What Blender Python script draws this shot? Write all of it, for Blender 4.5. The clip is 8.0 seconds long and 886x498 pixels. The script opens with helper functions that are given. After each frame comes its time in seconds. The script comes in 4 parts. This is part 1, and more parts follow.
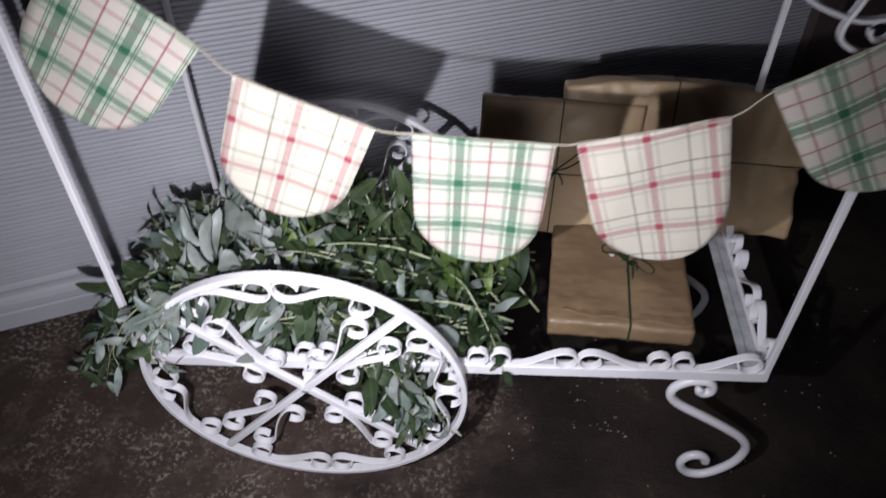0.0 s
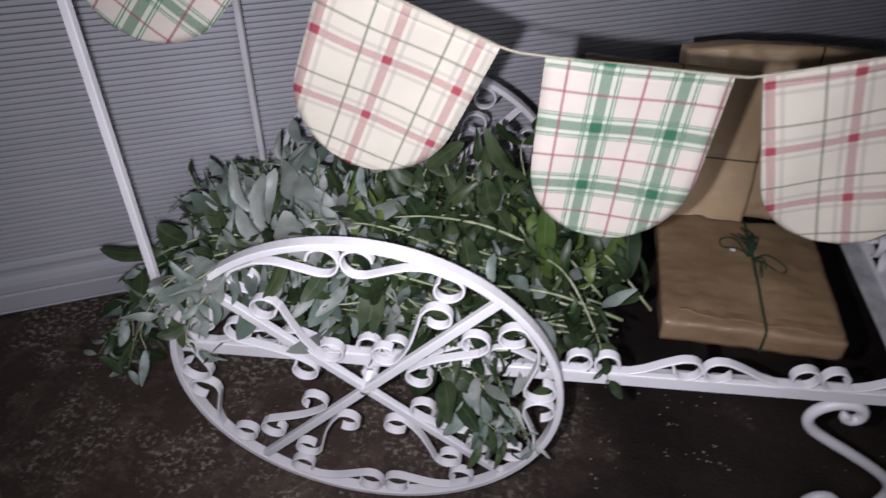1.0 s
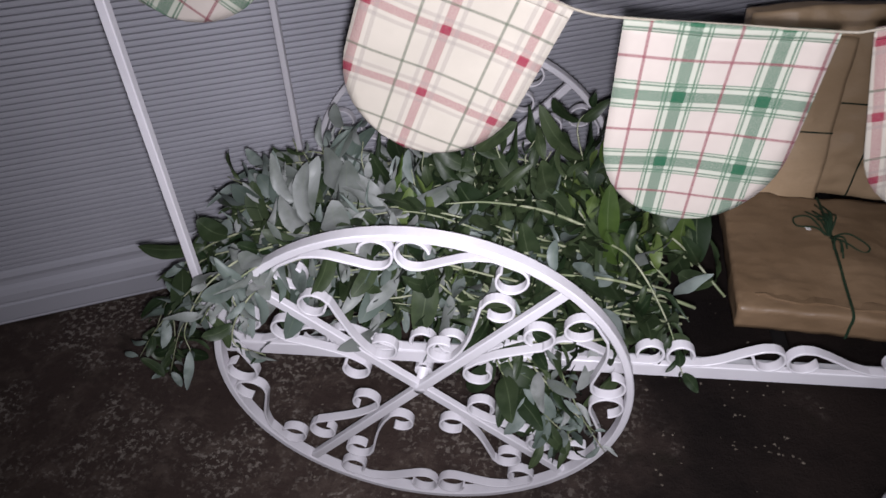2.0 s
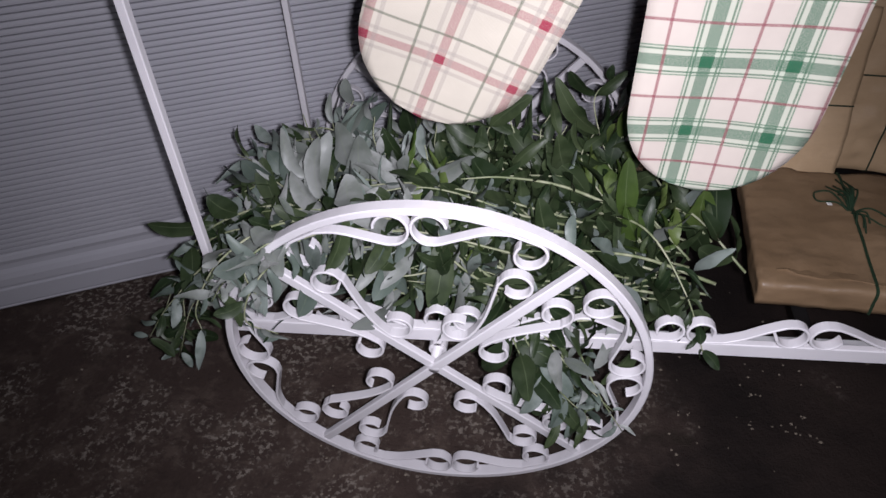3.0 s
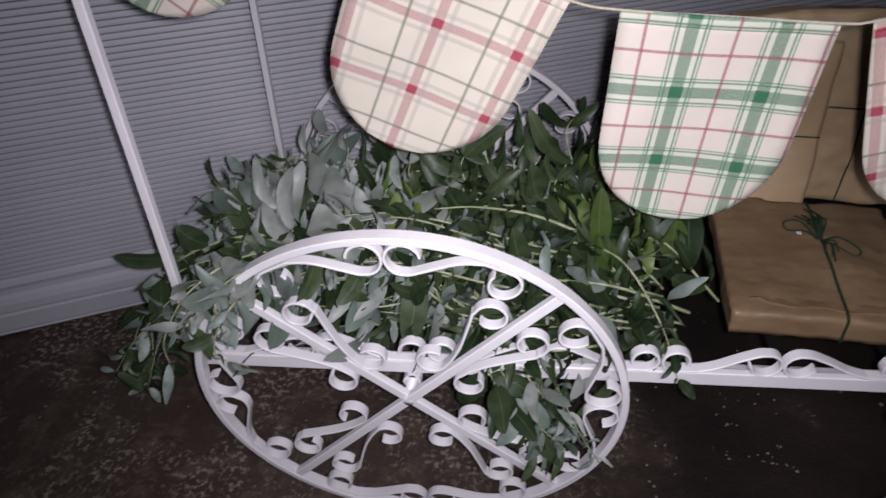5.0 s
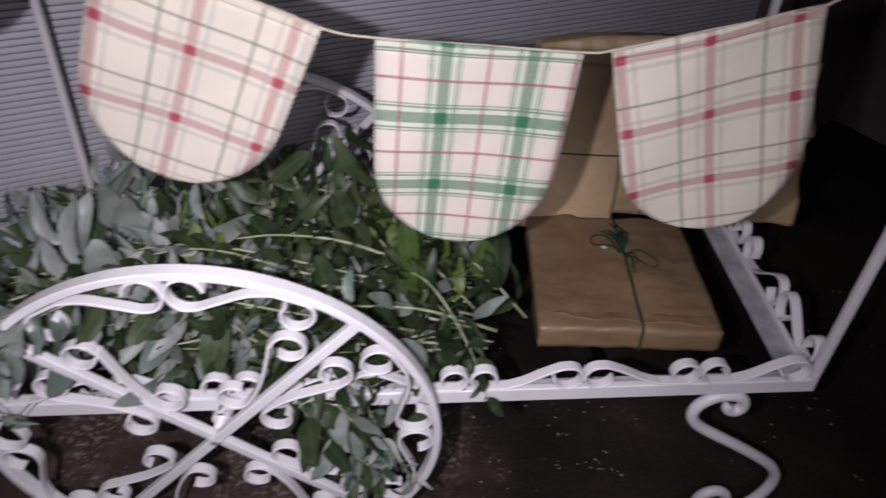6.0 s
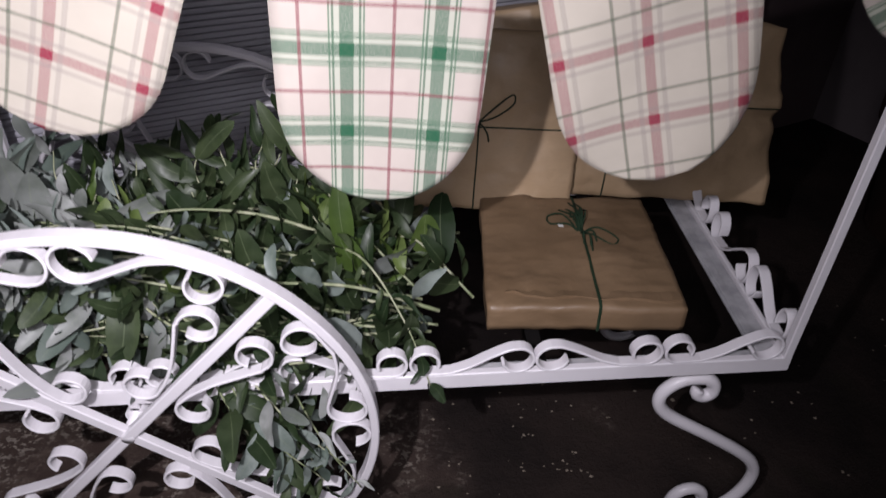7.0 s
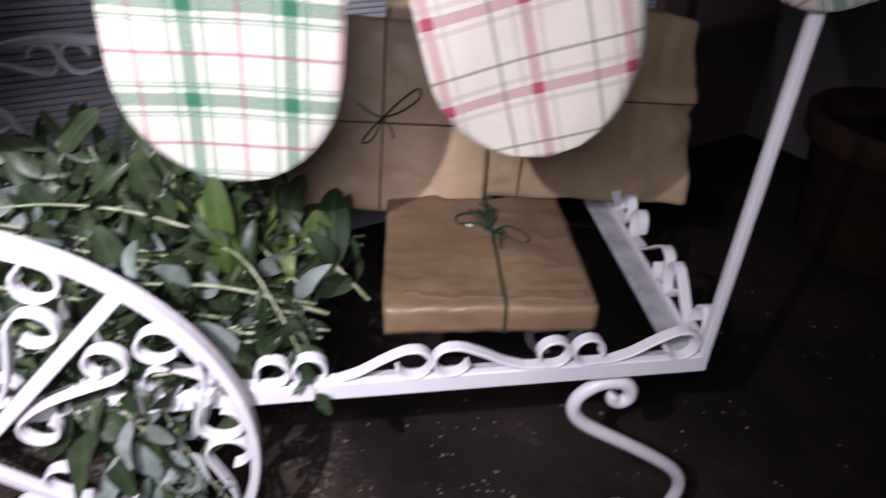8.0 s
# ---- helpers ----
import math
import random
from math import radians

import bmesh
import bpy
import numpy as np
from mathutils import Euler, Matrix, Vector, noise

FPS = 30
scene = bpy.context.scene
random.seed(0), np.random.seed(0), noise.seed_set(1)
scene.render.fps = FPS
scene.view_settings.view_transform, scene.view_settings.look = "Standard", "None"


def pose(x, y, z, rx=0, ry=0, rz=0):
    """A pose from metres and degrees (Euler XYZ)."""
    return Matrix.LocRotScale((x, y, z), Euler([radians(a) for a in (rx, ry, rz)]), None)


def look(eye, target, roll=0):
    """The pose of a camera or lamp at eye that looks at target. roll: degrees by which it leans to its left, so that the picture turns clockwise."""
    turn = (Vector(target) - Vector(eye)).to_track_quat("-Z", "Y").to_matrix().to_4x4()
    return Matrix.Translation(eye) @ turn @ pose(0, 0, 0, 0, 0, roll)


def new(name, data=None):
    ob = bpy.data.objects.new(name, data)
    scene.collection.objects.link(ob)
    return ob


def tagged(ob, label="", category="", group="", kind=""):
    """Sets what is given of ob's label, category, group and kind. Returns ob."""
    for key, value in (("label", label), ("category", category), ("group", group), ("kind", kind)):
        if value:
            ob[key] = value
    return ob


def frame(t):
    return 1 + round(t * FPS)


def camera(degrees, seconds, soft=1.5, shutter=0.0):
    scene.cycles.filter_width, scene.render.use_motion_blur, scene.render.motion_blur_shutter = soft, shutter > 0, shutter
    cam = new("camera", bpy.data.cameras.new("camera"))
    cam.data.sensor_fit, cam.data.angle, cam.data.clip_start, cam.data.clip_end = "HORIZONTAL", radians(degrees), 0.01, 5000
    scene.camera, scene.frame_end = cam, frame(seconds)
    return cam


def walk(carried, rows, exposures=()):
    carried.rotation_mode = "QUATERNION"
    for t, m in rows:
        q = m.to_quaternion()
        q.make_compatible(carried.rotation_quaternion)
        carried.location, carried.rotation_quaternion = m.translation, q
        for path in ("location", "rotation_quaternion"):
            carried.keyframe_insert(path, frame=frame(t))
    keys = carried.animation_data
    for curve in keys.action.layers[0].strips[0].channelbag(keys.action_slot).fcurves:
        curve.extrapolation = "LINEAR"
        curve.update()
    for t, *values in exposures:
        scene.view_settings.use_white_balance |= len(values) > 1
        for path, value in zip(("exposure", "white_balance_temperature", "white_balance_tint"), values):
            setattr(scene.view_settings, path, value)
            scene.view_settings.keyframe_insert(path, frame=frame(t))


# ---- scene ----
cam = camera(64.6, 8.0, soft=1.5, shutter=0.5)
PATH = [
    (0, (0.081, 0.063, 1.102), (-0.052, 1.554, -0.225), -0.3),
    (0.3, (0.02, 0.057, 1.037), (-0.063, 1.558, -0.281), 2.3),
    (0.5, (0.011, 0.087, 1.002), (-0.097, 1.605, -0.296), 2.6),
    (0.7, (-0.023, 0.126, 0.982), (-0.105, 1.651, -0.31), 2.9),
    (1, (-0.024, 0.146, 0.941), (-0.209, 1.677, -0.333), 1.2),
    (1.5, (-0.044, 0.166, 0.924), (-0.288, 1.679, -0.361), -1.8),
    (2, (-0.064, 0.182, 0.907), (-0.317, 1.682, -0.392), -2.1),
    (2.2, (-0.069, 0.19, 0.902), (-0.327, 1.66, -0.428), -2.3),
    (3.3, (-0.083, 0.182, 0.887), (-0.337, 1.66, -0.436), -2.7),
    (3.5, (-0.085, 0.181, 0.887), (-0.339, 1.662, -0.432), -2.8),
    (4, (-0.085, 0.179, 0.886), (-0.346, 1.658, -0.436), -3.0),
    (4.2, (-0.084, 0.181, 0.883), (-0.348, 1.657, -0.44), -3.3),
    (5.3, (-0.067, 0.188, 0.883), (-0.191, 1.748, -0.362), 0.5),
    (5.5, (-0.055, 0.189, 0.883), (-0.107, 1.751, -0.364), 1.6),
    (6, (0.012, 0.204, 0.885), (0.133, 1.79, -0.328), 3.6),
    (6.5, (0.07, 0.222, 0.868), (0.268, 1.802, -0.343), 3.4),
    (7, (0.074, 0.219, 0.801), (0.216, 1.853, -0.344), 2.7),
    (7.5, (0.076, 0.226, 0.73), (0.238, 1.874, -0.391), 3.5),
    (8, (0.143, 0.243, 0.742), (0.404, 1.916, -0.321), 3.9),
]
EXPOSURES = [(0.0, -0.3, 6300, 4), (0.5, -0.48, 6300, 5), (1.0, -0.77, 6300, 6), (1.5, -0.82, 6300, 7), (2.0, -0.84, 6350, 8), (3.5, -0.78, 6350, 9), (4.2, -0.78, 6350, 9), (5.3, -0.96, 6500, 9), (6.0, -0.96, 6500, 11), (6.5, -0.88, 6500, 11), (7.0, -0.73, 6500, 11), (7.5, -0.38, 6400, 12), (8.0, -0.04, 6250, 14)]
walk(cam, [(t, look(eye, target, roll)) for t, eye, target, roll in PATH], EXPOSURES)

from mathutils.bvhtree import BVHTree

# ---- world and light ----
night = bpy.data.worlds.new("night")
night.use_nodes = True
night.node_tree.nodes["Background"].inputs["Color"].default_value = (0.30, 0.30, 0.42, 1)
night.node_tree.nodes["Background"].inputs["Strength"].default_value = 0.035
scene.world = night


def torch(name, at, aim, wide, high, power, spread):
    """An elliptical area lamp, for the hand-held torch and for the fill added beside it."""
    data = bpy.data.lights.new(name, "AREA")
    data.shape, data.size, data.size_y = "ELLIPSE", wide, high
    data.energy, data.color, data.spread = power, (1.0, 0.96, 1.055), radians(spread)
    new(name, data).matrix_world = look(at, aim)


# the torch is held still for most of the shot, and stands at that place
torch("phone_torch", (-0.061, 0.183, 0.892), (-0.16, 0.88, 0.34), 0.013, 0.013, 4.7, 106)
# added soft fill, no second torch: eases shadows while the torch swings elsewhere
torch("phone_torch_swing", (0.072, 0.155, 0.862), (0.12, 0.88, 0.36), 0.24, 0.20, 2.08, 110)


# ---- materials ----
class Mat:
    """A node material with a principled surface and a few short-hands."""

    def __init__(self, name, rough=0.5, metal=0.0, spec=0.5):
        self.m = bpy.data.materials.new(name)
        self.m.use_nodes = True
        self.t = self.m.node_tree
        self.b = self.t.nodes["Principled BSDF"]
        self.b.inputs["Roughness"].default_value = rough
        self.b.inputs["Metallic"].default_value = metal
        self.b.inputs["Specular IOR Level"].default_value = spec

    def node(self, kind, **sets):
        n = self.t.nodes.new(kind)
        for k, v in sets.items():
            setattr(n, k, v)
        return n

    def link(self, a, b):
        self.t.links.new(a, b)

    def val(self, sock, v):
        if isinstance(v, bpy.types.NodeSocket):
            self.link(v, sock)
        else:
            sock.default_value = v

    def math(self, op, a, b=0.0, clamp=False):
        n = self.node("ShaderNodeMath", operation=op, use_clamp=clamp)
        self.val(n.inputs[0], a)
        self.val(n.inputs[1], b)
        return n.outputs[0]

    def step(self, v, lo, hi, a=0.0, b=1.0):
        n = self.node("ShaderNodeMapRange", interpolation_type="SMOOTHSTEP")
        for i, x in enumerate((v, lo, hi, a, b)):
            self.val(n.inputs[i], x)
        return n.outputs[0]

    def coord(self, which="Object"):
        return self.node("ShaderNodeTexCoord").outputs[which]

    def noise(self, scale, detail=4.0, rough=0.55, at=None, distort=0.0):
        n = self.node("ShaderNodeTexNoise")
        n.inputs["Scale"].default_value = scale
        n.inputs["Detail"].default_value = detail
        n.inputs["Roughness"].default_value = rough
        n.inputs["Distortion"].default_value = distort
        self.link(at if at else self.coord(), n.inputs["Vector"])
        return n.outputs["Fac"]

    def mix(self, fac, a, b, mode="MIX"):
        n = self.node("ShaderNodeMix", data_type="RGBA", blend_type=mode)
        self.val(n.inputs[0], fac)
        for s, v in ((n.inputs[6], a), (n.inputs[7], b)):
            self.val(s, (*v, 1) if isinstance(v, tuple) else v)
        return n.outputs[2]

    def colour(self, v):
        self.val(self.b.inputs["Base Color"], (*v, 1) if isinstance(v, tuple) else v)
        return self

    def rough(self, v):
        self.val(self.b.inputs["Roughness"], v)
        return self

    def bump(self, height, strength=0.3, dist=0.001):
        n = self.node("ShaderNodeBump")
        n.inputs["Strength"].default_value = strength
        n.inputs["Distance"].default_value = dist
        self.link(height, n.inputs["Height"])
        self.link(n.outputs[0], self.b.inputs["Normal"])
        return self


def make_white_paint():
    k = Mat("white_paint", 0.38)
    big, fine = k.noise(9.0, 5), k.noise(260.0, 3)
    c = k.mix(k.step(big, 0.35, 0.75), (0.69, 0.665, 0.69), (0.60, 0.575, 0.60))
    c = k.mix(k.step(k.noise(70.0, 6, 0.7), 0.68, 0.74), c, (0.40, 0.36, 0.34))
    k.colour(c).rough(k.step(fine, 0.2, 0.8, 0.30, 0.50))
    return k.bump(k.noise(180.0, 4), 0.25, 0.0006).m


def make_shutter_paint():
    k = Mat("grey_shutter_paint", 0.45, 0.0, 0.4)
    c = k.mix(k.step(k.noise(2.2, 5), 0.3, 0.75), (0.51, 0.505, 0.55), (0.60, 0.59, 0.635))
    c = k.mix(k.step(k.noise(34.0, 6, 0.7), 0.66, 0.72), c, (0.26, 0.25, 0.26))
    rnd = k.node("ShaderNodeObjectInfo").outputs["Random"]
    c = k.mix(k.math("MULTIPLY", rnd, 0.3), c, (0.43, 0.425, 0.475))
    return k.colour(c).bump(k.noise(120.0, 3), 0.15, 0.0005).m


def make_kraft(name, a, b):
    k = Mat(name, 0.6, 0.0, 0.4)
    at = k.coord()
    map_n = k.node("ShaderNodeMapping")
    k.link(at, map_n.inputs["Vector"])
    map_n.inputs["Scale"].default_value = (0.6, 1.6, 1.6)
    fibre = k.noise(190.0, 4, 0.6, map_n.outputs[0])
    crumple = k.node("ShaderNodeTexVoronoi", feature="SMOOTH_F1")
    crumple.inputs["Scale"].default_value = 16.0
    crumple.inputs["Smoothness"].default_value = 0.35
    k.link(at, crumple.inputs["Vector"])
    small = k.noise(26.0, 4, 0.55, at, 0.4)
    c = k.mix(k.step(k.noise(7.0, 5, 0.55, at), 0.3, 0.7), a, b)
    c = k.mix(k.math("MULTIPLY", k.step(fibre, 0.45, 0.75), 0.16), c, tuple(0.72 * v for v in a))
    c = k.mix(k.math("MULTIPLY", k.step(small, 0.56, 0.72), 0.3), c, tuple(min(1.0, 1.22 * v) for v in b))
    k.colour(c).rough(k.step(small, 0.3, 0.7, 0.36, 0.56))
    tight = k.node("ShaderNodeTexVoronoi", feature="SMOOTH_F1")
    tight.inputs["Scale"].default_value = 42.0
    tight.inputs["Smoothness"].default_value = 0.3
    k.link(map_n.outputs[0], tight.inputs["Vector"])
    h = k.math("ADD", k.math("ADD", crumple.outputs["Distance"], k.math("MULTIPLY", tight.outputs["Distance"], 0.28)), k.math("MULTIPLY", small, 0.5))
    return k.bump(h, 0.6, 0.006).m


def make_plaid(name, base, bands, cross, period=0.0655):
    """bands: (offset within the period, half width, colour, alpha); cross: half width and colour where the main bands cross."""
    k = Mat(name, 0.9, 0.0, 0.15)
    uv = k.node("ShaderNodeSeparateXYZ")
    k.link(k.coord("UV"), uv.inputs[0])
    grain = k.noise(1100.0, 2, 0.5, k.coord("UV"))
    twill = k.math("SINE", k.math("MULTIPLY", k.math("ADD", uv.outputs[0], uv.outputs[1]), 4200.0))
    weave = k.math("ADD", k.step(twill, -1, 1, 0.82, 1.08), k.step(grain, 0.3, 0.7, -0.34, 0.30))

    def near(axis, off, half, alpha):
        f = k.math("FRACT", k.math("ADD", k.math("DIVIDE", k.math("SUBTRACT", uv.outputs[axis], off), period), 100.5))
        d = k.math("MULTIPLY", k.math("ABSOLUTE", k.math("SUBTRACT", f, 0.5)), period)
        return k.step(d, half - 0.0004, half + 0.0004, alpha, 0.0)

    c = base
    for off, half, col, alpha in bands:
        for axis in (0, 1):
            c = k.mix(k.math("MULTIPLY", near(axis, off, half, alpha), weave, True), c, col)
    both = k.math("MULTIPLY", near(0, 0.0, cross[0], 1.0), near(1, 0.0, cross[0], 1.0))
    c = k.mix(k.math("MULTIPLY", both, k.math("MULTIPLY", weave, 0.9), True), c, cross[1])
    dirt = k.step(k.noise(30.0, 4, 0.6, k.coord("UV")), 0.3, 0.8, 0.89, 0.96)
    c = k.mix(1.0, c, k.node_rgb(dirt), "MULTIPLY")
    return k.colour(c).bump(k.math("ADD", twill, k.math("MULTIPLY", grain, 2.0)), 0.25, 0.0003).m


def node_rgb(self, v):
    n = self.node("ShaderNodeCombineColor")
    for i in range(3):
        self.link(v, n.inputs[i])
    return n.outputs[0]


Mat.node_rgb = node_rgb


def make_leaf(name, a, b, under, rough, spec):
    k = Mat(name, rough, 0.0, spec)
    rnd = k.node("ShaderNodeObjectInfo").outputs["Random"]
    uv = k.node("ShaderNodeSeparateXYZ")
    k.link(k.coord("UV"), uv.inputs[0])
    across = k.math("ABSOLUTE", k.math("SUBTRACT", uv.outputs[1], 0.5))
    c = k.mix(rnd, a, b)
    c = k.mix(k.math("MULTIPLY", k.step(k.noise(38.0, 5), 0.42, 0.72), 0.6), c, under)
    c = k.mix(k.step(across, 0.0, 0.03, 0.28, 0.0), c, (0.19, 0.23, 0.13))
    vein = k.math("SINE", k.math("MULTIPLY", k.math("SUBTRACT", uv.outputs[0], k.math("MULTIPLY", across, 0.7)), 75.0))
    k.colour(c).rough(k.step(k.noise(60.0, 3), 0.3, 0.7, rough - 0.08, rough + 0.12))
    return k.bump(k.math("ADD", k.math("MULTIPLY", vein, 0.04), k.math("MULTIPLY", k.noise(60.0, 3), 1.5)), 0.35, 0.0008).m


def make_stem():
    k = Mat("green_stem", 0.55)
    return k.colour(k.mix(k.step(k.noise(55.0, 3), 0.35, 0.65), (0.16, 0.19, 0.095), (0.33, 0.34, 0.225))).bump(k.noise(300.0, 2), 0.3, 0.0005).m


def make_ground():
    k = Mat("damp_concrete", 0.82, 0.0, 0.25)
    at = k.coord()
    patch = k.noise(3.4, 6, 0.62, at)
    mid = k.noise(21.0, 8, 0.68, at, 0.3)
    fine = k.noise(70.0, 6, 0.68, at)
    speck = k.noise(240.0, 3, 0.6, at)
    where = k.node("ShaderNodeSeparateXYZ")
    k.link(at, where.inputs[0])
    # wear and lichen fade towards +x, which paints the torch's falloff into the ground
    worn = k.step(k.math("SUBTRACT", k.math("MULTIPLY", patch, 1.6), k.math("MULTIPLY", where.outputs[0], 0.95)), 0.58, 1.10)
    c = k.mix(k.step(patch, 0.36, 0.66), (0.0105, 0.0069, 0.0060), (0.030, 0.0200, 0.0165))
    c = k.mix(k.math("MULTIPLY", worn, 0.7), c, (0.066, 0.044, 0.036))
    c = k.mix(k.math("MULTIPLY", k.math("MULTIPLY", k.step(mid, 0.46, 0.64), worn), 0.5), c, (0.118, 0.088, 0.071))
    cluster = k.step(k.noise(6.5, 6, 0.7, at, 0.6), 0.44, 0.60)
    lichen = k.math("MULTIPLY", k.math("MULTIPLY", k.step(k.noise(105.0, 5, 0.66, at), 0.515, 0.575), cluster), worn)
    c = k.mix(k.math("MULTIPLY", lichen, 0.95), c, (0.245, 0.212, 0.180))
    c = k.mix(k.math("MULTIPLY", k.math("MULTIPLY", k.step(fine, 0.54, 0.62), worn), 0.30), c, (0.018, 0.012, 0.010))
    c = k.mix(k.math("MULTIPLY", k.step(speck, 0.75, 0.78), k.step(mid, 0.50, 0.6)), c, (0.20, 0.178, 0.160))
    moss = k.math("MULTIPLY", k.step(k.noise(7.0, 5, 0.6, at), 0.58, 0.7), 0.5)
    c = k.mix(moss, c, (0.018, 0.015, 0.009))
    k.colour(c)
    h = k.math("ADD", k.math("MULTIPLY", mid, 1.2), k.math("ADD", fine, k.math("MULTIPLY", speck, 0.5)))
    return k.bump(h, 0.7, 0.004).m


def make_plain(name, a, b, rough, scale=14.0, bump=0.2, spec=0.3):
    k = Mat(name, rough, 0.0, spec)
    k.colour(k.mix(k.step(k.noise(scale, 6, 0.6), 0.3, 0.7), a, b))
    return k.bump(k.noise(scale * 9, 4), bump, 0.001).m


WHITE = make_white_paint()
PRIMER = make_plain("worn_grey_primer", (0.27, 0.27, 0.285), (0.44, 0.435, 0.45), 0.5, 30.0, 0.3)
SHUTTER = make_shutter_paint()
KRAFT = make_kraft("kraft_paper", (0.315, 0.218, 0.128), (0.375, 0.265, 0.160))
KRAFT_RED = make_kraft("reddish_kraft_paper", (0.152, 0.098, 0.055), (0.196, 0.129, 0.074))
GREEN_PLAID = make_plaid("green_plaid_cotton", (0.470, 0.415, 0.368), [
    (0.0, 0.0128, (0.390, 0.440, 0.350), 0.62), (0.0, 0.0048, (0.072, 0.135, 0.090), 0.80),
    (0.0094, 0.0008, (0.045, 0.11, 0.065), 0.80), (-0.0094, 0.0008, (0.045, 0.11, 0.065), 0.80),
    (0.0120, 0.0006, (0.05, 0.12, 0.07), 0.74), (-0.0120, 0.0006, (0.05, 0.12, 0.07), 0.74),
    (0.03275, 0.0012, (0.19, 0.035, 0.055), 0.72)], (0.0052, (0.008, 0.085, 0.038)))
PINK_PLAID = make_plaid("pink_plaid_cotton", (0.480, 0.436, 0.368), [
    (0.0, 0.0038, (0.270, 0.105, 0.115), 0.60), (0.0092, 0.0018, (0.27, 0.24, 0.22), 0.42), (-0.0092, 0.0018, (0.27, 0.24, 0.22), 0.42),
    (-0.0240, 0.0012, (0.07, 0.095, 0.062), 0.64)], (0.0042, (0.24, 0.018, 0.045)))
LEAF_PALE = make_leaf("pale_grey_green_leaf", (0.118, 0.132, 0.118), (0.285, 0.293, 0.282), (0.080, 0.096, 0.074), 0.48, 0.35)
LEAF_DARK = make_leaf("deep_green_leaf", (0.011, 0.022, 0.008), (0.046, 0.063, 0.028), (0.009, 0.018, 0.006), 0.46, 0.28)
LEAF_BLUE = make_leaf("blue_green_leaf", (0.075, 0.100, 0.082), (0.185, 0.212, 0.195), (0.055, 0.078, 0.060), 0.48, 0.35)
LEAF_FRESH = make_leaf("fresh_yellow_green_leaf", (0.036, 0.066, 0.012), (0.092, 0.126, 0.036), (0.026, 0.048, 0.010), 0.46, 0.28)
STEM = make_stem()
GROUND = make_ground()
BOARD = make_plain("black_painted_board", (0.004, 0.0035, 0.0035), (0.007, 0.006, 0.006), 0.9, spec=0.12)
TWINE = make_plain("pale_cotton_twine", (0.37, 0.33, 0.26), (0.28, 0.25, 0.20), 0.9, 300.0, 0.5)
GREEN_TWINE = make_plain("dark_green_twine", (0.007, 0.021, 0.009), (0.014, 0.036, 0.016), 0.8, 400.0, 0.5)
BLACK_TWINE = make_plain("blackish_green_twine", (0.012, 0.022, 0.012), (0.02, 0.032, 0.018), 0.8, 400.0, 0.5)
DARK_WALL = make_plain("dark_brown_plaster", (0.118, 0.098, 0.102), (0.140, 0.118, 0.123), 0.85, 5.0, 0.35)
BROWN_WALL = make_plain("brown_timber_pier", (0.105, 0.076, 0.078), (0.130, 0.096, 0.098), 0.8, 6.0, 0.35)
TERRACOTTA = make_plain("weathered_terracotta", (0.030, 0.0145, 0.010), (0.045, 0.021, 0.014), 0.85, 12.0, 0.4)
SOIL = make_plain("dark_potting_soil", (0.010, 0.008, 0.007), (0.022, 0.017, 0.013), 0.95, 60.0, 0.9)
CHIP = make_plain("pale_grit", (0.14, 0.115, 0.09), (0.26, 0.22, 0.175), 0.9, 80.0, 0.5)


# ---- mesh helpers ----
def mesh_of(name, bm, material, smooth=False):
    me = bpy.data.meshes.new(name)
    bm.normal_update()
    bm.to_mesh(me)
    bm.free()
    for m in material if isinstance(material, (list, tuple)) else (material,):
        me.materials.append(m)
    for p in me.polygons:
        p.use_smooth = smooth
    return me


def part(name, bm, material, parent=None, label="", smooth=False):
    ob = new(name, mesh_of(name, bm, material, smooth))
    if parent:
        ob.parent = parent
    if label:
        tagged(ob, label)
    return ob


def thing(name, label, category, group="", kind="", at=(0, 0, 0)):
    ob = new(name)
    ob.empty_display_size = 0.02
    ob.location = at
    return tagged(ob, label, category, group, kind)


def quad_loft(rings, closed=True, caps=True):
    """Skin rings of equal length, each a list of points."""
    bm = bmesh.new()
    rows = [[bm.verts.new(p) for p in ring] for ring in rings]
    n = len(rows[0])
    for a, b in zip(rows, rows[1:]):
        for i in range(n if closed else n - 1):
            bm.faces.new((a[i], a[(i + 1) % n], b[(i + 1) % n], b[i]))
    if caps and closed:
        bm.faces.new(rows[0][::-1])
        bm.faces.new(rows[-1])
    bmesh.ops.recalc_face_normals(bm, faces=bm.faces)
    return bm


def ribbon(path, thick, width, place, bevel=0.0):
    """A flat strap bent along a 2D path; place(a, b, c) lays (along, up, across) into the world."""
    rings = []
    n = len(path)
    for i, (a, b) in enumerate(path):
        p, q = path[max(i - 1, 0)], path[min(i + 1, n - 1)]
        dx, dy = q[0] - p[0], q[1] - p[1]
        d = math.hypot(dx, dy) or 1.0
        nx, ny = -dy / d * thick / 2, dx / d * thick / 2
        w, e = width / 2, min(bevel, width / 3)
        rings.append([place(a + nx, b + ny, -w + e), place(a + nx, b + ny, w - e), place(a + nx * 0.45, b + ny * 0.45, w),
                      place(a - nx * 0.45, b - ny * 0.45, w), place(a - nx, b - ny, w - e), place(a - nx, b - ny, -w + e),
                      place(a - nx * 0.45, b - ny * 0.45, -w), place(a + nx * 0.45, b + ny * 0.45, -w)])
    return quad_loft(rings)


